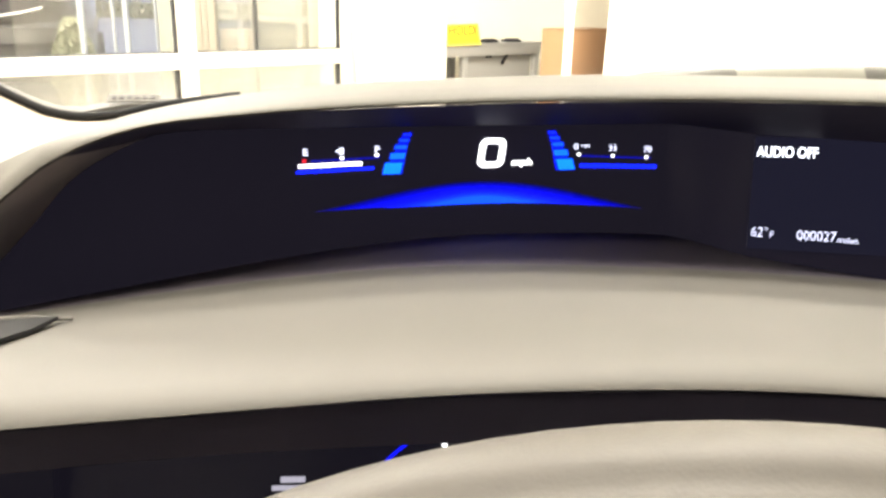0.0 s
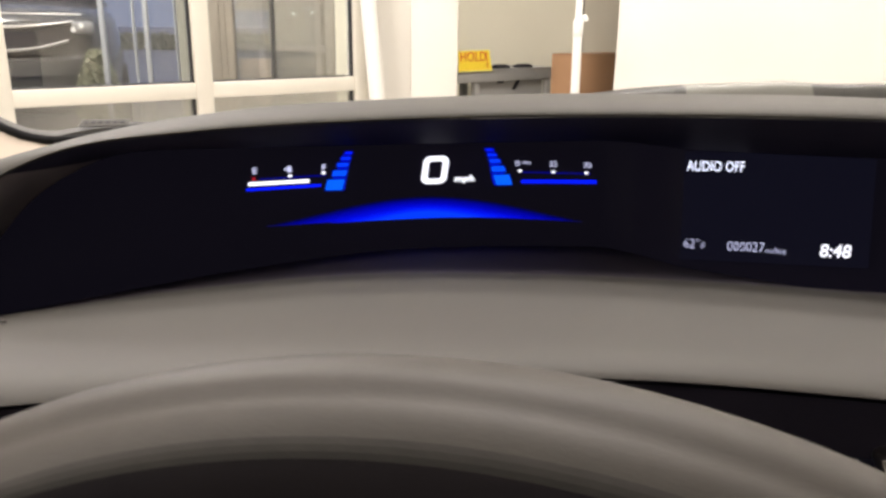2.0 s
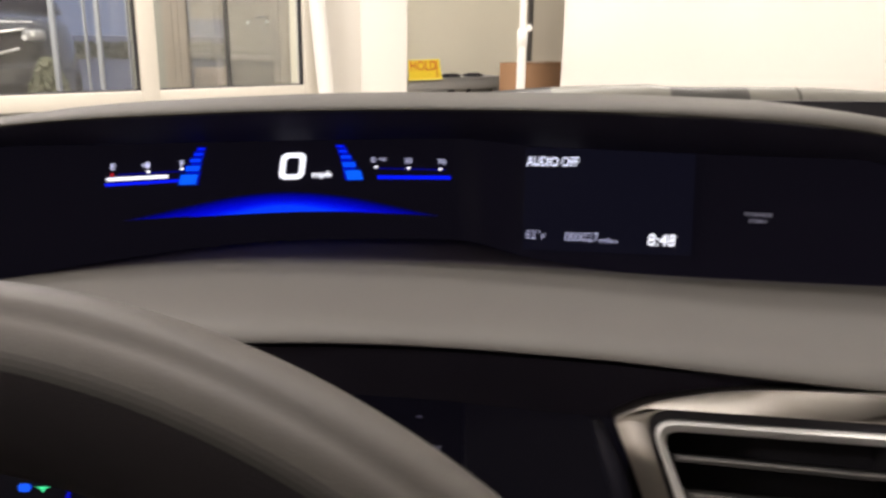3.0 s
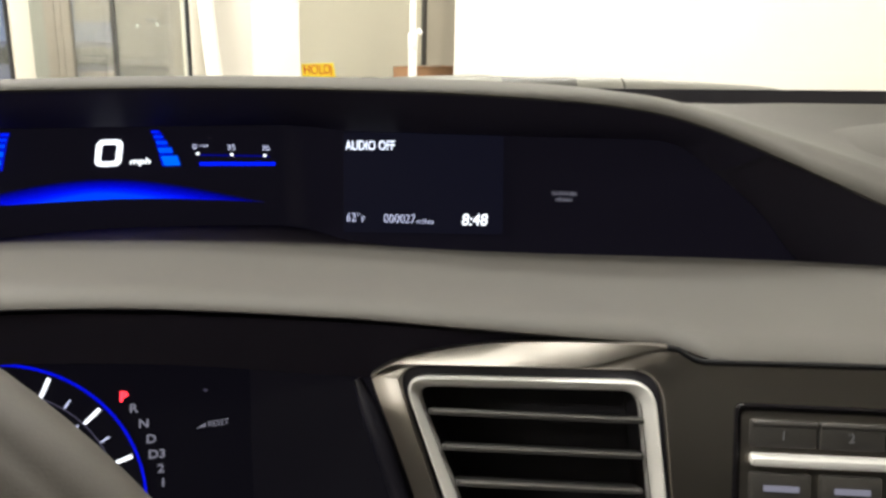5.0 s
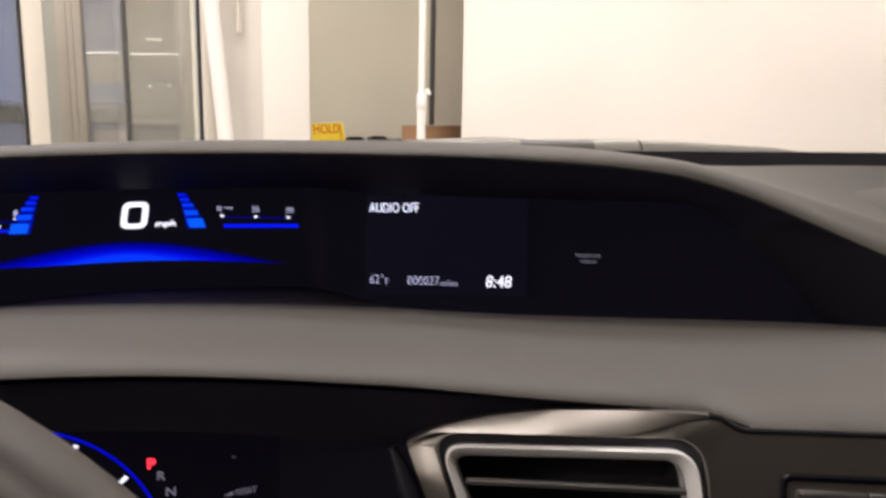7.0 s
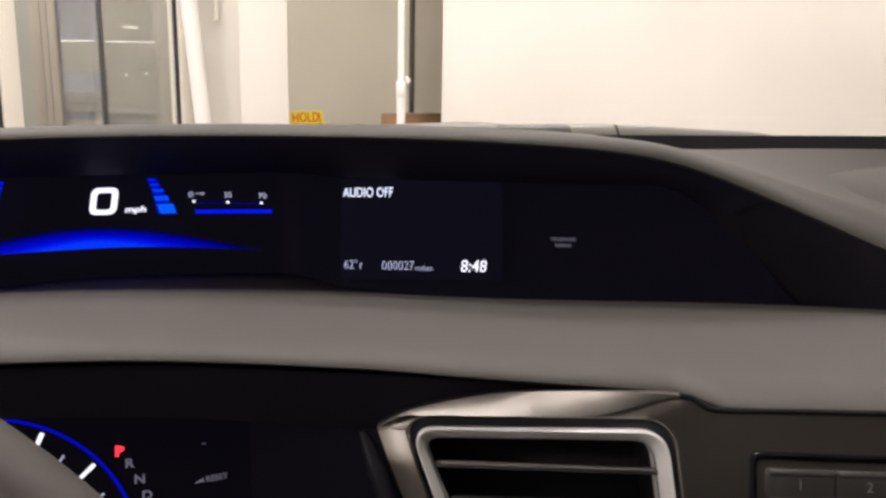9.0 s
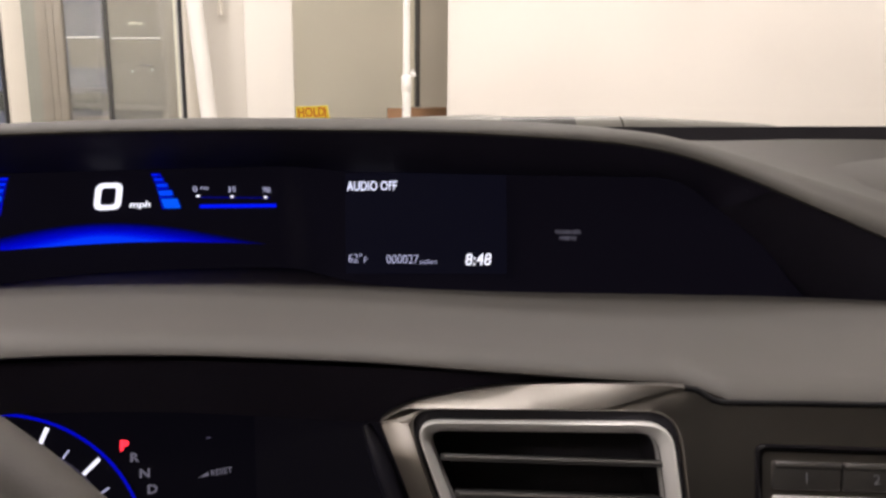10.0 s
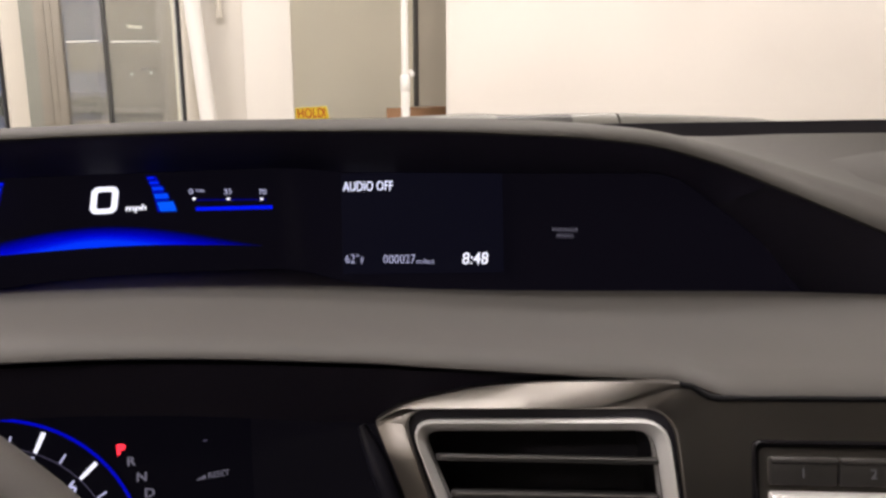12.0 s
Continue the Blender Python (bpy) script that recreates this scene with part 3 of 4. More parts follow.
def shrub():
    t = thing("shrub", (-2.60, 6.8, 0), "dull green leafy shrub outside the window", "shrub")
    bm = bmesh.new()
    rng = random.Random(4)
    for i in range(2200):
        a, r, h = rng.uniform(0, 6.283), rng.random() ** 0.5, rng.random()
        p = Vector((-2.58 + 0.19 * r * math.cos(a) * math.sin(math.pi * (0.12 + 0.8 * h)), 6.8 + 0.18 * r * math.sin(a) * math.sin(math.pi * (0.12 + 0.8 * h)), 0.06 + 0.76 * h))
        q = Euler((rng.uniform(0, 3), rng.uniform(0, 3), rng.uniform(0, 6))).to_matrix()
        vs = [bm.verts.new(p + q @ Vector(k)) for k in ((-0.03, 0, 0), (0, -0.013, 0.004), (0.035, 0, 0), (0, 0.013, 0.004))]
        bm.faces.new(vs)
    part("crown", bm, LEAF, t)
    part("trunk", tube([(-2.60, 6.8, -0.01), (-2.60, 6.8, 0.4)], lambda k: 0.03 - 0.01 * k, 8), BROWN, t)
    under(t)


shrub()


# ---- the car's dashboard ----
# Heights of its long edges over the width of the car: visor crown, visor lip, lens edge, shelf back, shelf front
crown = curve((-0.34, 0.950), (-0.28, 0.995), (-0.25, 1.014), (-0.2, 1.0345), (-0.1, 1.0545), (0, 1.0632), (0.1, 1.0662), (0.2, 1.0658), (0.3, 1.0647), (0.4, 1.0585), (0.44, 1.0515), (0.5, 1.0365), (0.58, 1.014), (0.7, 0.980), (0.95, 0.945))
lip = curve((-0.34, 0.915), (-0.28, 0.965), (-0.25, 0.988), (-0.216, 1.016), (-0.2, 1.028), (-0.16, 1.045), (-0.1, 1.054), (0, 1.061), (0.1, 1.064), (0.2, 1.064), (0.3, 1.061), (0.4, 1.052), (0.44, 1.042), (0.5, 1.020), (0.584, 0.987), (0.7, 0.944), (0.95, 0.90))
lens_top = curve((-0.34, 0.88), (-0.26, 0.964), (-0.238, 0.990), (-0.2, 1.014), (-0.157, 1.032), (-0.1, 1.042), (0, 1.050), (0.1, 1.053), (0.3, 1.050), (0.4, 1.043), (0.437, 1.036), (0.493, 0.997), (0.526, 0.968), (0.546, 0.942), (0.6, 0.90), (0.7, 0.86))
shelf_back = curve((-0.34, 0.9265), (-0.24, 0.9414), (-0.1, 0.9622), (0, 0.971), (0.1, 0.970), (0.2, 0.965), (0.3, 0.957), (0.5, 0.945), (0.6, 0.937), (0.95, 0.905))
shelf_front = curve((-0.34, 0.951), (-0.2, 0.9702), (-0.1, 0.9791), (0, 0.9862), (0.1, 0.986), (0.2, 0.977), (0.25, 0.9708), (0.29, 0.9662), (0.315, 0.9637), (0.335, 0.9617), (0.3455, 0.9590), (0.351, 0.9550), (0.356, 0.9520), (0.40, 0.9477), (0.453, 0.9427), (0.6, 0.930), (0.95, 0.89))
front_line = curve((-0.34, 0.951), (-0.2, 0.9702), (-0.1, 0.9791), (0, 0.9862), (0.1, 0.986), (0.2, 0.977), (0.3, 0.9650), (0.44, 0.951), (0.6, 0.938), (0.95, 0.90))
rear = curve((-0.34, 0.94), (-0.25, 1.005), (-0.2, 1.027), (-0.1, 1.0458), (0, 1.0532), (0.1, 1.0585), (0.2, 1.0600), (0.3, 1.0588), (0.38, 1.0562), (0.44, 1.0505), (0.488, 1.0455), (0.6, 1.0455), (0.95, 1.0425))
screen_y = curve((-0.34, 0.555), (-0.26, 0.57), (-0.1, 0.594), (0.04, 0.618), (0.16, 0.634), (0.19, 0.636))
info_y = curve((0.185, 0.602), (0.217, 0.592), (0.313, 0.562), (0.378, 0.546), (0.5, 0.520), (0.6, 0.50))

dash = thing("dashboard", (0.2, 0.5, 0.0), "grey grained two-tier car dashboard with lit displays", "dashboard")
XS = sorted([-0.34 + 0.006 * i for i in range(216)] + [0.333 + 0.002 * i for i in range(18)])


def visor_profile(x):
    c, l, r = crown(x), lip(x), rear(x)
    k = max(0.0, min(1.0, 1.6 - (c - l) / 0.012))  # 1: a thin rounded lip, 0: a broad slanted face
    c += 0.0016 * k
    front = []
    for y0, f0, deg in ((0.49, 0.985, 78), (0.484, 0.80, 58), (0.4665, 0.50, 40), (0.4585, 0.22, 24), (0.4565, 0.06, 11)):
        y1, f1 = 0.456 + 0.017 * (1 - math.cos(radians(deg))), math.sin(radians(deg))
        front.append((y0 * (1 - k) + y1 * k, l - 0.001 + (c - l + 0.001) * (f0 * (1 - k) + f1 * k)))
    return [(0.60, r - 0.012), (0.60, r - 0.004), (0.594, r), (0.56, (r + c) / 2 + 0.0012), (0.53, c * 0.75 + r * 0.25 + 0.0006), (0.505 - 0.032 * k, c + 0.0003)] + front + [
        (0.456, l - 0.001), (0.4585, l - 0.0024), (0.48, l - 0.0015), (0.53, (c + r) / 2 - 0.010), (0.585, r - 0.010)]


part("visor_hood", loft(visor_profile, XS), DASH, dash, "grey grained hood over the displays")


def lens_y(x):
    """Depth of the lens: the speed side runs over into the nearer information side."""
    k = max(0.0, min(1.0, (x - 0.162) / 0.062))
    k = k * k * (3 - 2 * k)
    return screen_y(min(x, 0.19)) * (1 - k) + info_y(max(x, 0.185)) * k


def roof_end(x):
    """Height at which the display lens meets the roof of its recess."""
    a, b = min(lens_top(x), lip(x) - 0.006), 1.0235
    h = max(0.0, 1 - abs(a - b) / 0.012)
    return min(a, b) - 0.003 * h * h


def recess_profile(x):
    t = roof_end(x)
    back = lens_y(x) - 0.004
    d = lip(x) - 0.0025 - t
    return [(0.4575, lip(x) - 0.0025)] + [(0.4575 + (back - 0.4575) * k, t + d * (1 - k) ** 1.15) for k in (0.12, 0.3, 0.5, 0.7, 0.88, 1.0)] + [(back + 0.016, t - 0.002)]


XR = [x for x in XS if -0.30 < x < 0.76]
# One plastic in three tones: lit left wall, shaded roof and right end
part("recess_wall", loft(recess_profile, [x for x in XR if x < -0.191] + [-0.191], closed=False), RECESS, dash, "inner wall of the display recess, light and shade put into its tone")
part("recess_roof", loft(recess_profile, [-0.191] + [x for x in XR if -0.191 < x < 0.488] + [0.488], closed=False), ROOF, dash, "roof of the display recess, shade put into its dark tone")
part("recess_wall", loft(recess_profile, [0.488] + [x for x in XR if x > 0.488], closed=False), RECESS_END, dash, "inner wall of the display recess, light and shade put into its tone")


def lens_profile(x):
    y, t, lean = lens_y(x), roof_end(x) - 0.001, 0.19
    return [(y + lean * (t - 0.985), t), (y + lean * (0.96 - 0.985), 0.96 if t > 0.96 else t - 0.005), (y + lean * (0.915 - 0.985), 0.91), (y + 0.03, 0.905), (y + 0.03, t)]


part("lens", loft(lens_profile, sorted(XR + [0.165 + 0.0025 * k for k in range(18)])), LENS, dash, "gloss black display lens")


def sill_profile(x):
    b = shelf_back(x)
    y = lens_y(x)
    return [(0.478, b - 0.0022), (0.50, b - 0.008), (y - 0.02, b - 0.024), (y - 0.004, b - 0.026), (y - 0.004, b - 0.05), (0.478, b - 0.04)]


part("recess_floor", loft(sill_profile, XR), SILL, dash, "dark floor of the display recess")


def shelf_profile(x):
    b, f = shelf_back(x), front_line(x)
    y0 = 0.30 - 0.05 * max(0, x - 0.2) - 2.5 * max(0.0, f - shelf_front(x))  # the pad comes forward past the brow
    g = lambda k: b + (f - b) * k
    return [(0.484, b - 0.012), (0.4785, b - 0.003), (0.472, b - 0.0002), (0.455, g(0.1) + 0.0026), (0.42, g(0.3) + 0.0064), (0.38, g(0.54) + 0.0086), (0.345, g(0.75) + 0.0078), (y0 + 0.024, g(0.89) + 0.0062), (y0 + 0.014, g(0.95) + 0.0050),
            (y0 + 0.007, f + 0.0034), (y0 + 0.0026, f + 0.0016), (y0 + 0.0006, f + 0.0002), (y0, f - 0.0008), (y0 + 0.002, f - 0.0022), (y0 + 0.010, f - 0.004), (y0 + 0.03, f - 0.008), (0.40, f - 0.016), (0.47, f - 0.045)]


part("shelf_pad", loft(shelf_profile, XS), SHELF, dash, "grey grained padded shelf between the displays")

# Rear edge of the dash top with the demister slot
ridge = curve((0.15, 1.040), (0.19, 1.047), (0.237, 1.0522), (0.29, 1.0555), (0.34, 1.0572), (0.365, 1.0578), (0.395, 1.0560), (0.457, 1.0565), (0.513, 1.0565), (0.57, 1.0545), (0.63, 1.0515), (0.682, 1.0485), (0.70, 1.0455))


def ridge_profile(x):
    z = ridge(x)
    return [(0.755, 1.02), (0.757, z - 0.010), (0.763, z - 0.003), (0.770, z), (0.79, z - 0.003), (0.82, z - 0.02), (0.82, 1.0)]


def ridge_piece(x0, x1, mat, label):
    n = max(4, int((x1 - x0) / 0.008))
    part("cowl_ridge", loft(ridge_profile, [x0 + (x1 - x0) * i / n for i in range(n + 1)]), mat, dash, label)


# Pale and dark lengths paint the ridge's sheen and shading
ridge_piece(0.13, 0.268, COWL_GREY, "cowl ridge beyond the windscreen foot, shading put into its dark tone")
ridge_piece(0.268, 0.384, COWL, "cowl ridge beyond the windscreen foot, sheen put into its pale tone")
ridge_piece(0.384, 0.462, COWL_GREY, "cowl ridge beyond the windscreen foot, shading put into its dark tone")
ridge_piece(0.462, 0.5115, COWL, "cowl ridge beyond the windscreen foot, sheen put into its pale tone")
ridge_piece(0.5138, 0.70, COWL, "cowl ridge beyond the windscreen foot, sheen put into its pale tone")
part("demister_slot", loft(lambda x: [(0.598, 1.00), (0.598, 1.036), (0.655, 1.036), (0.656, 1.0525), (0.661, 1.0525), (0.661, 1.00)], [0.38 + 0.03 * i for i in range(20)]), MATT, dash, "black demister slot")

# Left corner: cowl strip, windscreen seal
cowl = curve((-0.42, 1.073), (-0.33, 1.030), (-0.303, 1.0185), (-0.278, 1.0165), (-0.25, 1.0225), (-0.225, 1.025), (-0.18, 1.023), (-0.1, 1.021), (0.15, 1.020))
part("dash_corner", loft(lambda x: [(0.705, 0.98), (0.705, cowl(x) - 0.003), (0.72, cowl(x)), (0.735, cowl(x) - 0.004), (0.76, 0.98)], [-0.42 + 0.02 * i for i in range(29)]), DASH, dash, "grey edge at the foot of the windscreen")
seal = curve((-0.44, 1.085), (-0.38, 1.056), (-0.327, 1.030), (-0.303, 1.018), (-0.278, 1.0125), (-0.243, 1.0145), (-0.213, 1.021), (-0.15, 1.03))
part("windscreen_seal", tube([(x, 0.70, seal(x)) for x in [-0.44 + 0.01 * i for i in range(30)]], 0.0034, 10), SEAL, dash, "black rubber windscreen seal")
part("corner_pad", loft(lambda x: [(0.60, rear(x) - 0.05), (0.60, rear(x) - 0.002), (0.65, seal(x) * 0.5 + rear(x) * 0.5 - 0.006), (0.699, seal(x) - 0.003), (0.70, 0.96)], [-0.23 + 0.02 * i for i in range(5)]), DASH, dash)

# Side slot at the driver's end of the shelf
m = frame_of((-0.206, 0.376, 0.9690), (1, 0.05, 0.10), (0, -1, 0.115))
slot = part("side_slot", slab([(-0.06, 0.034), (0.005, 0.0250), (0.029, 0.0210), (0.0245, 0.004), (0.0165, -0.007), (0.0, -0.022), (-0.06, -0.05)][::-1], m @ pose(0, 0, 0.0008), 0.0016), SEAL, dash, "dark slot in the shelf end")
part("slot_rim", tube([m @ Vector(p) for p in ((-0.06, 0.038, 0.002), (-0.01, 0.0305, 0.002), (0.015, 0.0268, 0.0016), (0.034, 0.0225, 0.0)) ], lambda s: 0.0022 - 0.0014 * s, 8), SHELF, slot)


# ---- upper display: speed, fuel and economy ----
def on_lens(s, h, lift=0.0015, near=1.0):
    """A pose on the speed lens: s, h are millimetres right of and above the figure's middle."""
    x = 0.038 + s * (0.00096 if s < 0 else 0.00103)
    z = 1.003 + h / 1000
    y = screen_y(x) + 0.19 * (z - 0.985) - lift
    if near < 1:  # the front layer of the display stands before the rear one
        x, z, y = x * near, 1.112 - (1.112 - z) * near, 0.051 + (y - 0.051) * near
    dy = (screen_y(x + 0.01) - screen_y(x - 0.01)) / 0.02
    return frame_of((x, y, z), (1, dy, 0), (0, -0.19, -1))


speed = part("speed_display", slab([(-0.15, -0.03), (0.14, -0.03), (0.14, 0.03), (-0.15, 0.03)], on_lens(0, -8, -0.02), 0.0004), BLACK, dash, "black speed display with blue and white segments")


def bar(name, s, h, w, t, mat, slope=0.0, label=""):
    """A flat segment w by t millimetres, built in short lengths so that it follows the curved lens."""
    bm = bmesh.new()
    n = max(2, int(w / 8))
    rows = []
    for i in range(n + 1):
        a = s - w / 2 + w * i / n
        hh = h + slope * (a - s)
        o = on_lens(a, hh)
        rows.append([bm.verts.new(o @ Vector((0, k * t / 2000, d))) for k, d in ((-1, 0), (1, 0), (1, 0.0004), (-1, 0.0004))])
    for a, b in zip(rows, rows[1:]):
        for j in range(4):
            bm.faces.new((a[j], b[j], b[(j + 1) % 4], a[(j + 1) % 4]))
    bm.faces.new(rows[0])
    bm.faces.new(rows[-1])
    return part(name, bm, mat, speed, label, smooth=False)


def rounded(w, h, r, n=5, shear=0.0):
    pts = []
    for cx, cy, a0 in ((w / 2 - r, h / 2 - r, 0), (-w / 2 + r, h / 2 - r, 90), (-w / 2 + r, -h / 2 + r, 180), (w / 2 - r, -h / 2 + r, 270)):
        for i in range(n + 1):
            a = radians(a0 + 90 * i / n)
            x, y = cx + r * math.cos(a), cy + r * math.sin(a)
            pts.append((x + shear * y, y))
    return pts


part("speed_digit", ring_slab(rounded(0.0192, 0.0204, 0.0050, shear=0.17), rounded(0.0104, 0.0128, 0.0022, shear=0.17), on_lens(0, 0)), WHITE_GLOW, speed, "large white zero")
lettering("speed_unit", "mph", 0.0045, on_lens(13.8, -8.8), WHITE_GLOW, speed, shear=0.15, wide=1.35, bold=0.0002)

# fuel gauge
bar("fuel_level", -116.5, -5.6, 44, 2.6, WHITE_GLOW, 0.025)
bar("gauge_line", -113, -9.2, 54, 2.0, BLUE_GLOW, 0.03)
bar("gauge_line", -106, -2.2, 48, 1.1, DEEP_BLUE, 0.03)
bar("fuel_reserve", -134.4, -2.8, 2.4, 2.4, DIM_RED)
lettering("gauge_letter", "E", 0.0042, on_lens(-135.5, 1.0), SOFT_WHITE, speed, bold=0.00015, wide=1.2)
lettering("gauge_letter", "F", 0.0042, on_lens(-85.5, 2.0), SOFT_WHITE, speed, bold=0.00015, wide=1.2)
part("pump_symbol", slab([(-0.002, -0.0022), (0.0012, -0.0022), (0.0012, 0.0022), (-0.002, 0.0022)], on_lens(-108.5, 3.4)), SOFT_WHITE, speed)
part("pump_symbol", slab([(-0.0046, 0.0), (-0.0028, 0.0013), (-0.0028, -0.0013)], on_lens(-108.5, 3.4)), SOFT_WHITE, speed)
for s, h in ((-108.5, -1.2), (-84.0, 0.2), (62.5, -2.2), (87.5, -3.6), (112.5, -4.9)):
    part("gauge_dot", slab(rounded(0.0025, 0.0021, 0.0009, 3), on_lens(s, h)), WHITE_GLOW, speed)

# economy gauge
bar("gauge_line", 92, -10.9, 57, 2.8, BLUE_GLOW, -0.028)
bar("gauge_line", 90, -4.4, 52, 1.1, DEEP_BLUE, -0.045)
lettering("gauge_number", "0", 0.0042, on_lens(60.5, 1.4), SOFT_WHITE, speed, wide=1.25, align="CENTER")
lettering("gauge_unit", "mpg", 0.0021, on_lens(64.0, 3.2), SOFT_WHITE, speed, wide=1.3)
lettering("gauge_number", "35", 0.0042, on_lens(87.5, 0.2), SOFT_WHITE, speed, wide=1.1, align="CENTER")
lettering("gauge_number", "70", 0.0042, on_lens(113.5, -1.2), SOFT_WHITE, speed, wide=1.1, align="CENTER")

# stepped segments on both sides of the figure: left, right, low, high
STEPS = ((-80.5, -68.5, -12.4, -5.0), (-76.0, -66.0, -2.6, 1.4), (-72.6, -64.6, 4.0, 6.6), (-69.6, -63.0, 8.8, 10.8), (-66.8, -61.6, 12.8, 14.4))
STEP_GLOW = [glow("step_blue", (0.0, g, 1.0), 1.1) for g in (0.11, 0.075, 0.045, 0.025, 0.012)]
for side in (-1, 1):
    back = [(-79.5, -12.6), (-67.8, -12.6), (-61.8, 14.6), (-67.2, 14.6)]
    if side > 0:
        back = [(-23.5 - a, b) for a, b in back][::-1]
    bm = bmesh.new()
    vs = [bm.verts.new(on_lens(a, b, 0.0012, near=0.952).translation) for a, b in back]
    bm.faces.new(vs)
    g = bmesh.ops.extrude_face_region(bm, geom=bm.faces[:])
    bmesh.ops.translate(bm, vec=(0, 0.0003, 0), verts=[v for v in g["geom"] if isinstance(v, bmesh.types.BMVert)])
    part("eco_field", bm, glow("eco_field_blue", (0.0, 0.003, 1.0), 0.62), speed, "blue field behind the stepped segments", smooth=False)
    for k, (s0, s1, h0, h1) in enumerate(STEPS):
        if side > 0:
            s0, s1 = -23.5 - s1, -23.5 - s0
        w, t = (s1 - s0) / 2100, (h1 - h0) / 2100
        lean = 0.30 * -side * t
        o = on_lens((s0 + s1) / 2, (h0 + h1) / 2, near=0.95)
        part("eco_step", slab([(-w - lean, -t), (w - lean, -t), (w + lean, t), (-w + lean, t)], o), STEP_GLOW[k], speed)
        g = 0.0007
        part("eco_halo", slab([(-w - lean - g, -t - g), (w - lean + g, -t - g), (w + lean + g, t + g), (-w + lean - g, t + g)], o @ pose(0, 0, -0.0007)), DEEP_BLUE, speed)


# blue crescent under the figure
def crescent(name, half, rise, mat, lift, drop=0.0):
    bm = bmesh.new()
    rows = []
    n = 48
    for i in range(n + 1):
        k = -1 + 2 * i / n
        s = -8 + half * k
        base = -34.4 - (5.6 if k > 0 else 2.4) * k * k * (half / 110) ** 2 - (0.9 * k if half > 80 else 0)
        top = base + rise * math.cos(math.pi * k / 2) ** 1.35
        rows.append([bm.verts.new(on_lens(s, base, lift).translation), bm.verts.new(on_lens(s, top + 0.05, lift).translation)])
    for a, b in zip(rows, rows[1:]):
        bm.faces.new((a[0], b[0], b[1], a[1]))
    g = bmesh.ops.extrude_face_region(bm, geom=bm.faces[:])
    bmesh.ops.translate(bm, vec=(0, -0.0004, 0), verts=[v for v in g["geom"] if isinstance(v, bmesh.types.BMVert)])
    return part(name, bm, mat, speed, smooth=False)


for k in range(9):
    q = k / 8
    crescent("crescent" if k < 7 else "crescent_core", 119 - 76 * q, 14.4 - 9.4 * q, glow("crescent_blue", (0.0, 0.002 + 0.038 * q ** 5, 1.0), 0.10 + 1.0 * q), 0.0012 + 0.0002 * k)

# ---- information screen ----
IM = frame_of((0.217, 0.5905, 1.012), (0.954, -0.30, 0.036), (0, -0.19, -1))
info = part("info_screen", slab([(-0.0025, -0.067), (0.1205, -0.067), (0.1205, 0.0095), (-0.0025, 0.0095)], IM @ pose(0, 0, -0.0005), 0.0006), SCREEN, dash, "dark lit information screen with white text")
lettering("screen_text", "AUDIO OFF", 0.0072, IM @ pose(-0.0008, -0.0036, 0.0006), glow("screen_text_white", (0.75, 0.80, 1.0), 1.7), info, wide=0.72, bold=0.00002)
lettering("screen_text", "62°", 0.0068, IM @ pose(-0.0005, -0.0585, 0.0006), SOFT_WHITE, info, wide=0.84, bold=-0.00012)
lettering("screen_text", "F", 0.0046, IM @ pose(0.0115, -0.0588, 0.0006), SOFT_WHITE, info, wide=1.0, bold=-0.00008)
lettering("screen_text", "000027", 0.0068, IM @ pose(0.0290, -0.0592, 0.0006), SOFT_WHITE, info, wide=0.86, bold=-0.00012)
lettering("screen_text", "miles", 0.0040, IM @ pose(0.0545, -0.0597, 0.0006), SOFT_WHITE, info, wide=1.15, bold=-0.00006)
lettering("screen_clock", "8:48", 0.0088, IM @ pose(0.0890, -0.0604, 0.0006), WHITE_GLOW, info, wide=0.92, shear=0.12, bold=0.00015)

# passenger airbag notice
AM = frame_of((0.378, 0.5445, 0.978), (0.95, -0.24, 0), (0, -0.19, -1))
notice = part("airbag_notice", slab([(-0.016, -0.008), (0.016, -0.008), (0.016, 0.008), (-0.016, 0.008)], AM @ pose(0, 0, -0.0012), 0.0004), BLACK, dash)
lettering("notice_text", "PASSENGER", 0.0028, AM @ pose(0.0005, 0.0012, 0.0), DIM_WHITE, notice, align="CENTER", wide=0.92)
lettering("notice_text", "AIRBAG", 0.0028, AM @ pose(0.0005, -0.0034, 0.0), DIM_WHITE, notice, align="CENTER", wide=0.92)

# ---- lower cluster behind the wheel ----
CM = frame_of((0.085, 0.385, 0.908), (1, 0, 0), (0, -0.3, -0.954))


def cl(u, v, d=0.0012):
    return CM @ pose(u, -v, d)


cluster = part("tachometer", box(bmesh.new(), (0.40, 0.22, 0.02), CM @ pose(-0.075, -0.055, -0.0105), 0.002), CLUSTER, dash, "gloss black tachometer panel with blue ring")
TC = (-0.066, 0.0563)
RING = 0.076
part("ring", tube([cl(TC[0] + RING * math.sin(2 * math.pi * i / 96), TC[1] - RING * math.cos(2 * math.pi * i / 96)).translation for i in range(96)], 0.0007, 6, closed=True), MID_BLUE, cluster, "thin glowing blue ring")
part("inner_ring", tube([cl(TC[0] + 0.0625 * math.sin(radians(a)), TC[1] - 0.0625 * math.cos(radians(a))).translation for a in range(-110, 111, 4)], 0.0003, 5), RING_DIM, cluster)
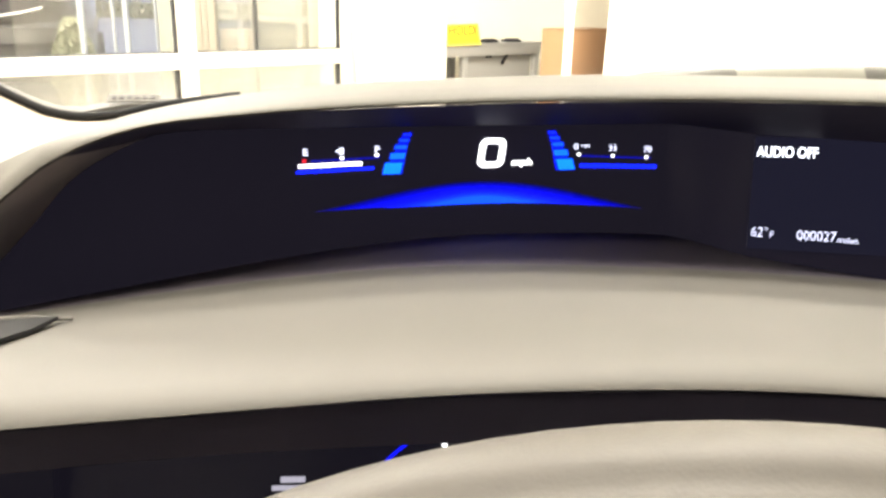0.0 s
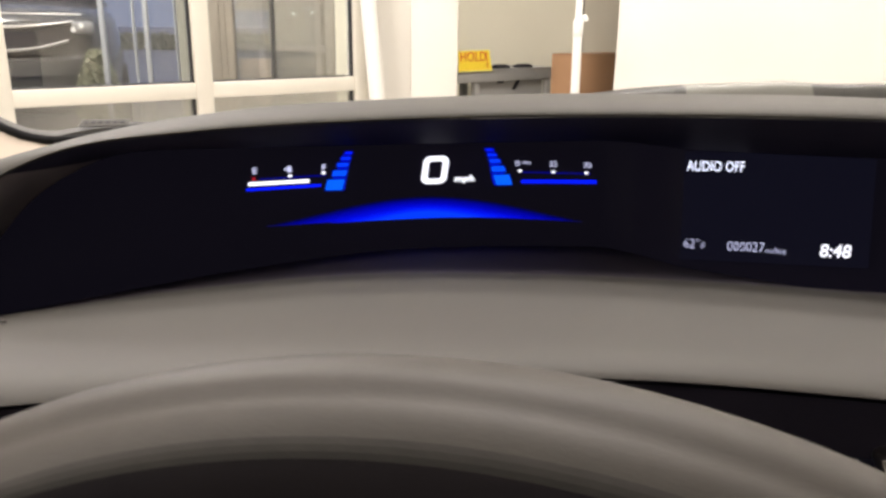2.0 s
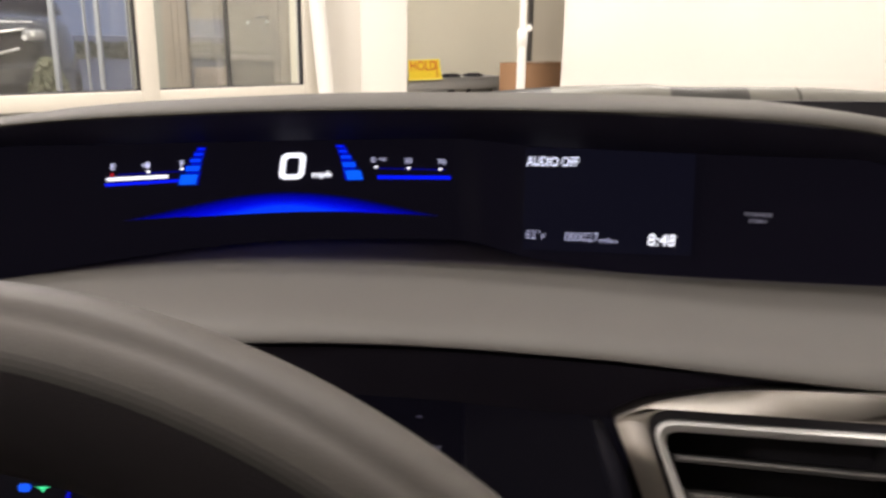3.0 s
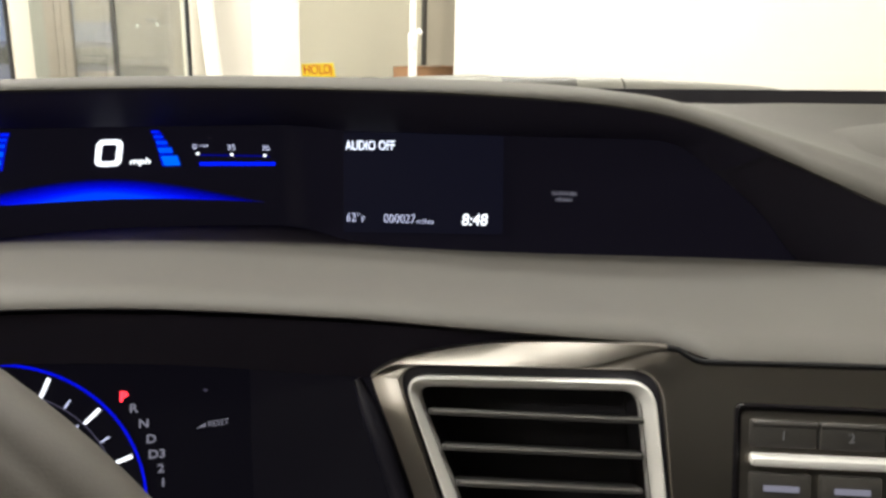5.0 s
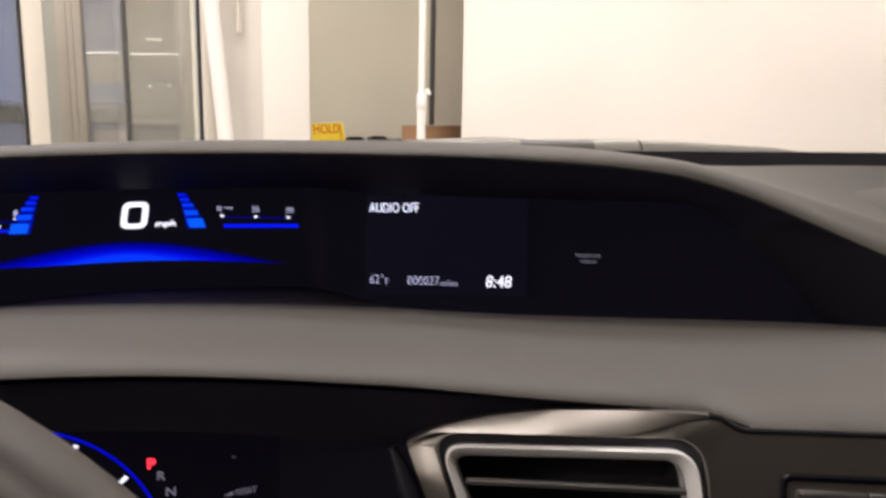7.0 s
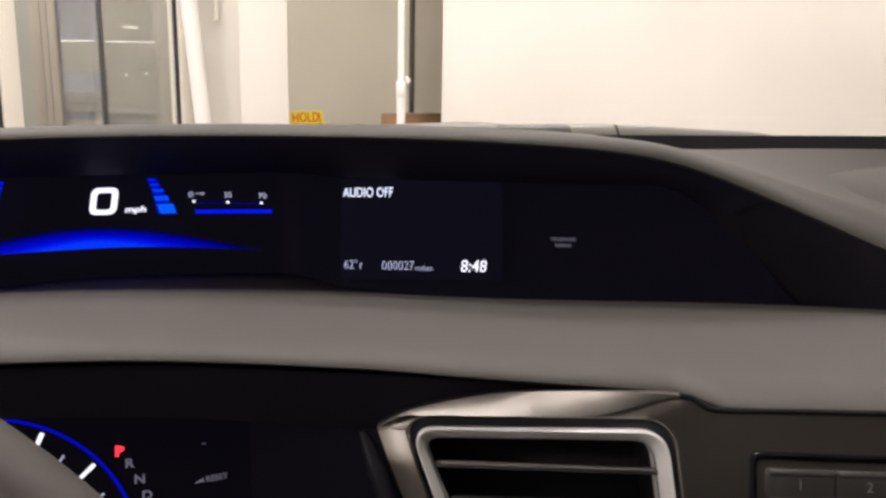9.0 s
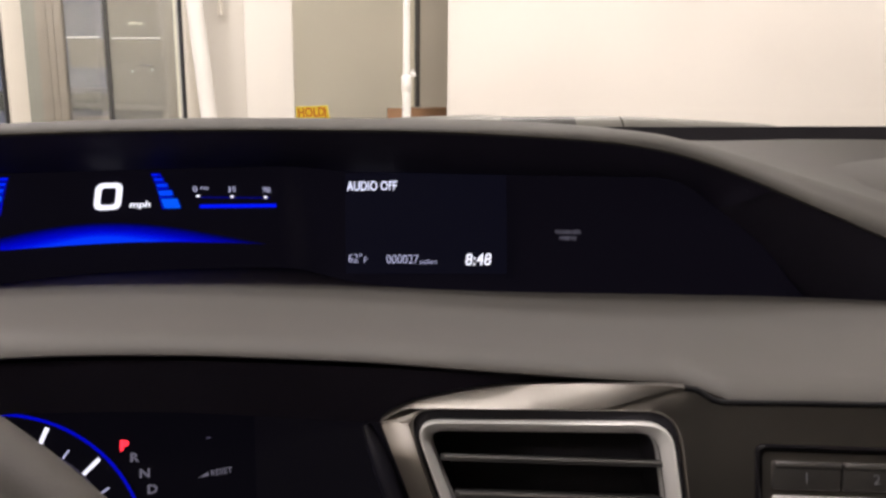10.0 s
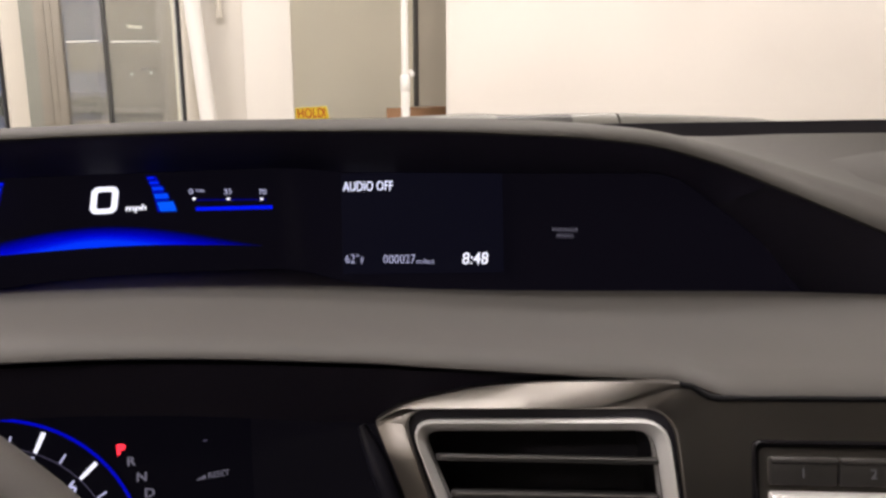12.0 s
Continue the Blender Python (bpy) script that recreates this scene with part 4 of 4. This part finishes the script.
for k in range(9):
    a = radians(-94 + 23.5 * k)
    part("tick", slab([(-0.0009, 0.0630), (0.0009, 0.0630), (0.0011, 0.0735), (-0.0011, 0.0735)], cl(*TC) @ pose(0, 0, 0, 0, 0, -math.degrees(a))), WHITE_GLOW, cluster)
    if k < 8:
        part("half_tick", slab([(-0.0004, 0.0632), (0.0004, 0.0632), (0.0004, 0.0682), (-0.0004, 0.0682)], cl(*TC) @ pose(0, 0, 0, 0, 0, -math.degrees(a) - 11.75)), SOFT_WHITE, cluster)
    lettering("scale_number", str(k), 0.0062, cl(TC[0] + 0.0575 * math.sin(a), TC[1] - 0.0575 * math.cos(a) + 0.003), SOFT_WHITE, cluster, align="CENTER", bold=0.0002)
for ch, u, v, mat in (("P", -0.0004, 0.0004, RED_GLOW), ("R", 0.0044, 0.0066, DIM_WHITE), ("N", 0.0094, 0.0149, DIM_WHITE), ("D", 0.0130, 0.0232, DIM_WHITE), ("D3", 0.0157, 0.0313, DIM_WHITE), ("2", 0.0175, 0.0390, DIM_WHITE), ("1", 0.0185, 0.0465, DIM_WHITE)):
    lettering("gear_letter", ch, 0.0048 if ch == "P" else 0.0044, cl(u, v + 0.0024), mat, cluster, align="CENTER", wide=1.15, bold=0.0003 if ch == "P" else 0.0001)
lettering("reset_text", "RESET", 0.0029, cl(0.0420, 0.0192) @ pose(0, 0, 0, 0, 0, 5), DIM_WHITE, cluster, wide=1.0)
part("reset_symbol", slab([(0, 0), (0.005, 0.0), (0.005, 0.0018)], cl(0.0360, 0.0196) @ pose(0, 0, 0, 0, 0, 8)), DIM_WHITE, cluster)
part("reset_dot", slab(rounded(0.0022, 0.0009, 0.0004, 3), cl(0.0412, -0.0004)), RING_DIM, cluster)
part("unreadable_text", slab([(-0.006, 0), (0.009, 0.0), (0.009, 0.0022), (-0.006, 0.0022)], cl(-0.165, 0.0148)), DIM_WHITE, cluster)
part("unreadable_text", slab([(-0.002, 0), (0.009, 0.0), (0.009, 0.0026), (-0.002, 0.0026)], cl(-0.165, 0.0112)), DIM_WHITE, cluster)
part("turn_arrow", slab([(-0.0036, 0.0012), (-0.0012, 0.0004), (0.0, -0.0016), (0.0012, 0.0004), (0.0036, 0.0012)][::-1], cl(-0.1516, 0.0322)), GREEN_GLOW, cluster, "green indicator arrow")
part("warning_lamp", slab(rounded(0.012, 0.004, 0.0015, 3), cl(-0.152, 0.0425)), RED_GLOW, cluster)
part("beam_lamp", slab(rounded(0.0058, 0.0040, 0.0014, 4), cl(-0.1608, 0.0312)), SKY_GLOW, cluster, "blue headlight lamp")
part("gauge_lamp", slab(rounded(0.030, 0.016, 0.008, 5), cl(-0.104, 0.0500)), MID_BLUE, cluster)
# Both side panels glow faintly through CLUSTER, though nothing lights them from behind
part("side_panel", loft(lambda x: [(0.44, 0.70), (0.44, 0.956), (0.392 - 0.95 * (x - 0.15), 0.956), (0.317 - 0.95 * (x - 0.15), 0.70)], [0.150, 0.165, 0.18, 0.195, 0.205, 0.218]), CLUSTER, dash, "black panel between cluster and vent with an added faint glow")
hood_edge = curve((-0.3, 0.926), (-0.2, 0.938), (-0.1, 0.9475), (-0.02, 0.9512), (0.03, 0.9525), (0.06, 0.9525), (0.12, 0.9485), (0.2, 0.938), (0.36, 0.922))
part("cluster_hood", loft(lambda x: [(0.308, shelf_front(x) - 0.006), (0.323, hood_edge(x) + 0.001), (0.327, hood_edge(x)), (0.40, hood_edge(x) + 0.006), (0.40, shelf_front(x) - 0.018)], [-0.3 + 0.02 * k for k in range(34)]), HOOD, dash, "black hood over the tachometer")
part("side_panel", loft(lambda x: [(0.44, 0.70), (0.44, 0.945), (0.385, 0.945), (0.335, 0.70)], [-0.34, -0.3, -0.25, -0.18]), CLUSTER, dash, "black panel beside the cluster with an added faint glow")
part("lower_body", solid((0.9, 0.12, 0.9), pose(0.15, 0.50, 0.45), 0.01), MATT, dash, "black lower dashboard")

# ---- centre stack ----
SM = frame_of((0.206, 0.305, 0.947), (1, -0.25, 0), (0, -0.28, -0.96))
outline = [(0.0000, 0.0000), (0.0118, 0.0067), (0.0319, 0.0122), (0.0566, 0.0161), (0.0809, 0.0175), (0.1075, 0.0180), (0.1319, 0.0177), (0.1368, 0.0170), (0.1402, 0.0149), (0.1440, 0.0126), (0.1478, 0.0119), (0.2173, 0.0128), (0.3484, 0.0119), (0.3784, 0.0075), (0.3836, -0.1137), (0.0653, -0.1530), (0.0377, -0.0967), (0.0219, -0.0525), (0.0111, -0.0253)]


def quad(c, r, n=6):
    """A rounded outline round four corners, given clockwise from the upper left."""
    pts = []
    for i in range(4):
        p, a, b = Vector(c[i]), Vector(c[i - 1]), Vector(c[(i + 1) % 4])
        p0, p1 = p + (a - p).normalized() * r, p + (b - p).normalized() * r
        for k in range(n + 1):
            t = k / n
            q = (1 - t) ** 2 * p0 + 2 * t * (1 - t) * p + t * t * p1
            pts.append((q.x, q.y))
    return pts


vent_out = quad([(0.0149, 0.0011), (0.1265, 0.0031), (0.1372, -0.0773), (0.0474, -0.0819)], 0.0125)
vent_in = quad([(0.0208, -0.0046), (0.1213, -0.0027), (0.1304, -0.0722), (0.0516, -0.0756)], 0.0085)


arc = curve((0.0000, 0.0000), (0.0118, 0.0067), (0.0319, 0.0122), (0.0566, 0.0161), (0.0809, 0.0175), (0.1075, 0.0180), (0.1319, 0.0177), (0.1368, 0.0170), (0.1402, 0.0149), (0.1440, 0.0126))
edge_l = curve((-0.0967, 0.0377), (-0.0525, 0.0219), (-0.0253, 0.0111), (-0.0020, 0.0006))


def brow_low(u):
    low = min(arc(u) - 0.001, 0.0064 + 0.0196 * (u - 0.0116))
    k = max(0.0, min(1.0, (u - 0.092) / 0.044))
    return low + (arc(u) - 0.0005 - low) * k * k * (3 - 2 * k)


def brow_high(u):
    return arc(u) + 0.0003


def brow_fade(u):
    return max(0.0, min(1.0, (0.140 - u) / 0.085))


def brow_drop(u, s):
    """How far the brow falls back, s of the way up it; it runs flat towards the step."""
    return (brow_high(u) - brow_low(u)) * brow_fade(u) * (0.55 * s + 0.22 * s * s)


def brow_lift(u):
    return 0.0048 * brow_fade(u) * min(1.0, u / 0.014) * max(0.0, min(1.0, (0.126 - u) / 0.06))


def stack_panel():
    bm = bmesh.new()
    loops = []
    for pts in (outline, quad([(0.0116, 0.0051), (0.1287, 0.0074), (0.1390, -0.0785), (0.0456, -0.0836)], 0.0135)):
        vs = [bm.verts.new((x, y, 0)) for x, y in pts]
        loops.append([bm.edges.new((vs[i], vs[(i + 1) % len(vs)])) for i in range(len(vs))])
    bmesh.ops.triangle_fill(bm, edges=loops[0] + loops[1], use_beauty=True, use_dissolve=False)
    for v in bm.verts:
        if v.co.x < 0.1440 and v.co.y > arc(v.co.x) - 0.0005:
            v.co.z -= brow_drop(v.co.x, 1) + 0.002 * max(0.0, min(1.0, (0.137 - v.co.x) / 0.02))
        elif v.co.y < 0.0005 and abs(v.co.x - edge_l(v.co.y)) < 0.002:
            v.co.z -= 0.010
    g = bmesh.ops.extrude_face_region(bm, geom=bm.faces[:])
    bmesh.ops.translate(bm, vec=(0, 0, -0.012), verts=[v for v in g["geom"] if isinstance(v, bmesh.types.BMVert)])
    rim = [e for e in bm.edges if e.is_boundary is False and len(e.link_faces) == 2 and e.calc_face_angle(0) > 1.0 and max(v.co.z for v in e.verts) > -0.008]
    bmesh.ops.bevel(bm, geom=rim, offset=0.0016, segments=3, affect="EDGES", profile=0.5)
    bm.transform(SM)
    return bm


stack = part("centre_panel", stack_panel(), SILVER, dash, "satin silver-grey centre panel")


def brow_profile(u):
    hi, lo = brow_high(u), brow_low(u)
    rows = [(lo, -0.004)] + [(lo + (hi - lo) * k / 8, 0.0004 + brow_lift(u) - brow_drop(u, k / 8)) for k in range(9)] + [(hi, -0.016)]
    return [tuple(SM @ Vector((u, y, z))) for y, z in rows]


part("panel_brow", loft(brow_profile, [0.0012 + 0.00286 * k for k in range(49)]), SILVER, stack, "rounded upper edge of the silver panel")


def cheek_profile(v):
    xl, xr = edge_l(v) + 0.0004, 0.0110 + 0.383 * (0.0051 - v)
    rows = [(xr, -0.004)]
    for k in range(9):
        s = k / 8
        rows.append((xr + (xl - xr) * s, 0.0004 + 0.004 * min(1.0, -v / 0.014) - (xr - xl) * (0.20 * s + 0.20 * s * s)))
    rows.append((xl, -0.016))
    return [tuple(SM @ Vector((x, v, z))) for x, z in rows]


part("panel_cheek", loft(cheek_profile, [-0.001 - 0.003 * k for k in range(34)]), SILVER, stack, "rounded driver-side edge of the silver panel")
part("side_trim", tube([SM @ Vector((edge_l(v) - 0.0085, v, -0.014)) for v in (-0.004, -0.012, -0.022, -0.034, -0.048, -0.064, -0.082, -0.10)], lambda k: 0.002 + 0.003 * min(1.0, 4 * k), 14), GLOSS_TRIM, stack, "gloss black trim beside the silver panel")
vent = part("air_vent", ring_slab(quad([(0.0116, 0.0051), (0.1287, 0.0074), (0.1390, -0.0785), (0.0456, -0.0836)], 0.0135), vent_out, SM @ pose(0, 0, -0.006), 0.003), MATT, dash, "black centre air vent with chrome frame")


def sweep(outer, inner, m, high):
    """A rounded frame between two outlines."""
    bm = bmesh.new()
    k = len(outer)
    rows = []
    for t, z in ((0, -1.2), (0.0, 0.25), (0.06, 0.70), (0.17, 1.0), (0.30, 0.86), (0.40, 0.42), (0.50, 0.20), (0.80, -0.55), (0.96, -1.15), (1.0, -1.7), (1.03, -4.0)):
        rows.append([bm.verts.new(m @ Vector((ox + (ix - ox) * t, oy + (iy - oy) * t, high * z))) for (ox, oy), (ix, iy) in zip(outer, inner)])
    for a, b in zip(rows, rows[1:]):
        for i in range(k):
            bm.faces.new((a[i], a[(i + 1) % k], b[(i + 1) % k], b[i]))
    return bm


part("vent_frame", sweep(vent_out, vent_in, SM, 0.0035), CHROME, vent, "satin chrome vent frame")
duct = bmesh.new()
rows = [[duct.verts.new(SM @ Vector((x, y, z))) for x, y in vent_in] for z in (-0.004, -0.05)]
for i in range(len(vent_in)):
    duct.faces.new((rows[0][i], rows[0][(i + 1) % len(vent_in)], rows[1][(i + 1) % len(vent_in)], rows[1][i]))
duct.faces.new(rows[1])
part("duct", duct, MATT, vent)
for k in range(5):
    v = 0.0148 + 0.0157 * k
    left = 0.0222 + 0.4276 * (v - 0.003)
    slat = part("slat", box(bmesh.new(), (0.1240 - left, 0.0030, 0.020), SM @ pose((left + 0.1240) / 2, -v - 0.0022, -0.0135, -9, 0, 0), 0.0006), SLAT, vent, "dark grey vent slat")
    # A thin paler line along the slat's front edge
    part("slat_tip", tube([SM @ Vector((left + 0.002, -v - 0.0004, -0.0036)), SM @ Vector((0.1225, -v - 0.0002, -0.0036))], 0.00055, 6), SLAT_TIP, slat)

part("panel_seal", tube([SM @ Vector((x, y + 0.0002, -0.0002)) for x, y in outline[6:13]], 0.0013, 10), SEAL, stack, "black seal along the top of the panel")

# radio with buttons, set in a gloss black bezel
RM = SM @ pose(0.1614, -0.0048, 0)
radio = part("radio", box(bmesh.new(), (0.214, 0.10, 0.006), RM @ pose(0.107, -0.05, -0.0032), 0.0025), GLOSS, dash, "gloss black radio face with grey buttons")
part("bezel", sweep(quad([(0, 0.0), (0.214, 0.0), (0.214, -0.10), (0, -0.10)], 0.004, 4), quad([(0.0055, -0.0058), (0.2085, -0.0058), (0.2085, -0.0945), (0.0055, -0.0945)], 0.002, 4), RM, 0.0022), GLOSS, radio, "gloss black bezel")
for i in range(4):
    x = 0.0208 + 0.0288 * i
    b = part("preset_button", box(bmesh.new(), (0.0282, 0.0118, 0.006), RM @ pose(x, -0.0128, 0.0002, 7, 0, 0), 0.0014), BUTTON, radio, "grey preset button")
    part("button_lip", box(bmesh.new(), (0.0280, 0.0028, 0.004), RM @ pose(x, -0.0080, 0.0026, -18, 0, 0), 0.0011), BUTTON, b)
    lettering("button_number", str(i + 1), 0.0042, RM @ pose(x - 0.0005, -0.0150, 0.0036), BUTTON_PRINT, b, align="CENTER")
part("silver_strip", box(bmesh.new(), (0.12, 0.0048, 0.006), RM @ pose(0.0668, -0.0240, 0.0014, 20, 0, 0), 0.0016), CHROME, radio, "bright silver strip")
for i in range(3):
    x = 0.0200 + 0.0300 * i
    b = part("function_button", box(bmesh.new(), (0.0262, 0.0128, 0.005), RM @ pose(x, -0.0360, 0.0004), 0.0013), BUTTON, radio, "grey function button")
    part("button_legend", slab([(-0.0075, -0.0013), (0.0075, -0.0013), (0.0075, 0.0013), (-0.0075, 0.0013)], RM @ pose(x, -0.0360, 0.0031)), DIM_WHITE, b)
under(dash)


# ---- steering wheel ----
def steering_wheel():
    c = Vector((0.0175, 0.0939, 0.8860))
    t = thing("steering_wheel", c, "two-tone grey and black steering wheel with dark hub", "steering wheel")
    m = Matrix.Translation(c) @ pose(0, 0, 0, 0, 0, -14.0) @ pose(0, 0, 0, -17.4, 0, 0)
    R, n = 0.1694, 160

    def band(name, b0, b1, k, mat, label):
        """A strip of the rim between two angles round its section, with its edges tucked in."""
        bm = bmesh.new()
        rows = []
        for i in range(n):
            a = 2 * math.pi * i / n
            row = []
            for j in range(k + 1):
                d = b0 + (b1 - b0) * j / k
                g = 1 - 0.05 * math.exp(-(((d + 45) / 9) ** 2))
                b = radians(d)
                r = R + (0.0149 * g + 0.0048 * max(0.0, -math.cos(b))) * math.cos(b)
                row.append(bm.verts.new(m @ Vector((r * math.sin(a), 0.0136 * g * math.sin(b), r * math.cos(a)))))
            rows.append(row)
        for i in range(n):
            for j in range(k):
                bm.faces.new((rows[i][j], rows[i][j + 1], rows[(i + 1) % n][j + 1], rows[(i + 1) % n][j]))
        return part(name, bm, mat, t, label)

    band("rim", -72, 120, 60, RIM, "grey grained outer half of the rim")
    # Three narrow bands step the colour darker from the rim to the grip
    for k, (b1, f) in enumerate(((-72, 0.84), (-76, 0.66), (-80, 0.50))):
        band("rim_step", b1 - 4, b1, 4, material("grey_rim_step", (0.038 * f, 0.035 * f, 0.0315 * f), 0.6, spec=0.3 * f, var=0.16, scale=260, bump=0.09, bump_scale=1500), "dark grey band between rim and grip")
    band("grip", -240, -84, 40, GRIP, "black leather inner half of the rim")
    part("hub", box(bmesh.new(), (0.15, 0.05, 0.11), m @ pose(0, 0.02, -0.01), 0.022, 4), MATT, t, "dark plastic hub")
    for x0, x1, z0, z1 in ((-0.06, -0.160, -0.01, 0.0), (0.06, 0.160, -0.01, 0.0), (0.0, 0.0, -0.05, -0.160)):
        part("spoke", tube([m @ Vector((x0, 0.018, z0)), m @ Vector(((x0 + x1) / 2, 0.012, (z0 + z1) / 2)), m @ Vector((x1, 0.004, z1))], lambda s: 0.020 - 0.006 * s, 12), MATT, t)
    part("column", tube([m @ Vector((0, 0.03, -0.01)), m @ Vector((0.02, 0.40, -0.05))], 0.035, 16), MATT, t)
    under(t)


steering_wheel()


# ---- windscreen pillar and its plate ----
def pillar():
    t = thing("windscreen_pillar", (-0.33, 0.66, 0.98), "beige cloth-covered windscreen pillar trim", "pillar")
    def prof(x):
        s = seal(x)
        return [(x, 0.698, s - 0.004), (x - 0.004, 0.66, s - 0.012), (x - 0.012, 0.62, s - 0.022), (x - 0.02, 0.58, s - 0.05), (x - 0.03, 0.58, s - 0.12), (x, 0.70, s - 0.12)]
    part("trim", loft(prof, [-0.44, -0.40, -0.36, -0.34, -0.32, -0.30, -0.28, -0.26, -0.24]), TRIM, t, "beige pillar trim")
    under(t)


pillar()


def plate():
    t = thing("printed_plate", (-0.235, 0.712, 1.024), "small printed plate at the foot of the windscreen", "label")
    m = frame_of((-0.235, 0.712, 1.0245), (1, 0, 0.02), (0, -0.9, -0.43))
    part("plate", slab([(-0.02, -0.005), (0.02, -0.005), (0.02, 0.005), (-0.02, 0.005)], m, 0.0008), DASH, t)
    for k in range(6):
        part("print", slab([(-0.0016, -0.0014), (0.0016, -0.0014), (0.0016, 0.0014), (-0.0016, 0.0014)], m @ pose(-0.015 + 0.006 * k, 0, 0.0009)), MATT, t)
    under(t)


plate()


def cabin():
    t = thing("car_cabin", (0.36, -0.5, 0.0), "mostly unseen car cabin shell with cloth roof lining, shaping the light", "car body")
    part("roof_lining", box(bmesh.new(), (1.66, 1.6, 0.05), pose(0.36, -0.83, 1.42), 0.02), HEADLINER, t)
    for x, h in ((-0.46, 0.75), (1.18, 0.86)):
        part("door_panel", box(bmesh.new(), (0.06, 2.2, h), pose(x, -0.7, 0.175 + h / 2), 0.02), DOOR, t)
    for x in (-0.44, 1.16):
        part("quarter_panel", box(bmesh.new(), (0.05, 0.7, 0.5), pose(x, -1.25, 1.16), 0.02), MATT, t)
    for x0, x1 in ((-0.47, -0.42), (1.19, 1.14)):
        part("front_pillar", tube([(x0, 0.72, 1.03), ((x0 + x1) / 2, 0.34, 1.24), (x1, -0.04, 1.41)], 0.028, 14), TRIM, t, "beige windscreen pillar")
    # Unseen panel closes the rear window's place to keep the back dark
    part("rear_light_block", box(bmesh.new(), (1.6, 0.06, 1.2), pose(0.36, -1.62, 0.80), 0.02), MATT, t)
    part("floor_pan", box(bmesh.new(), (1.6, 2.6, 0.06), pose(0.36, -0.55, 0.16), 0.02), MATT, t)
    part("bulkhead", box(bmesh.new(), (1.6, 0.05, 0.86), pose(0.36, 0.79, 0.55), 0.02), MATT, t)
    glass = part("windscreen", slab([(-0.44, 0.0), (1.16, 0.0), (1.12, 0.85), (-0.40, 0.85)], frame_of((0, 0.735, 1.03), (1, 0, 0), (0, 0.896, -0.444)), 0.005), SCREEN_GLASS, t, "clear raked windscreen", smooth=False)
    glass.visible_shadow = False
    under(t)


cabin()
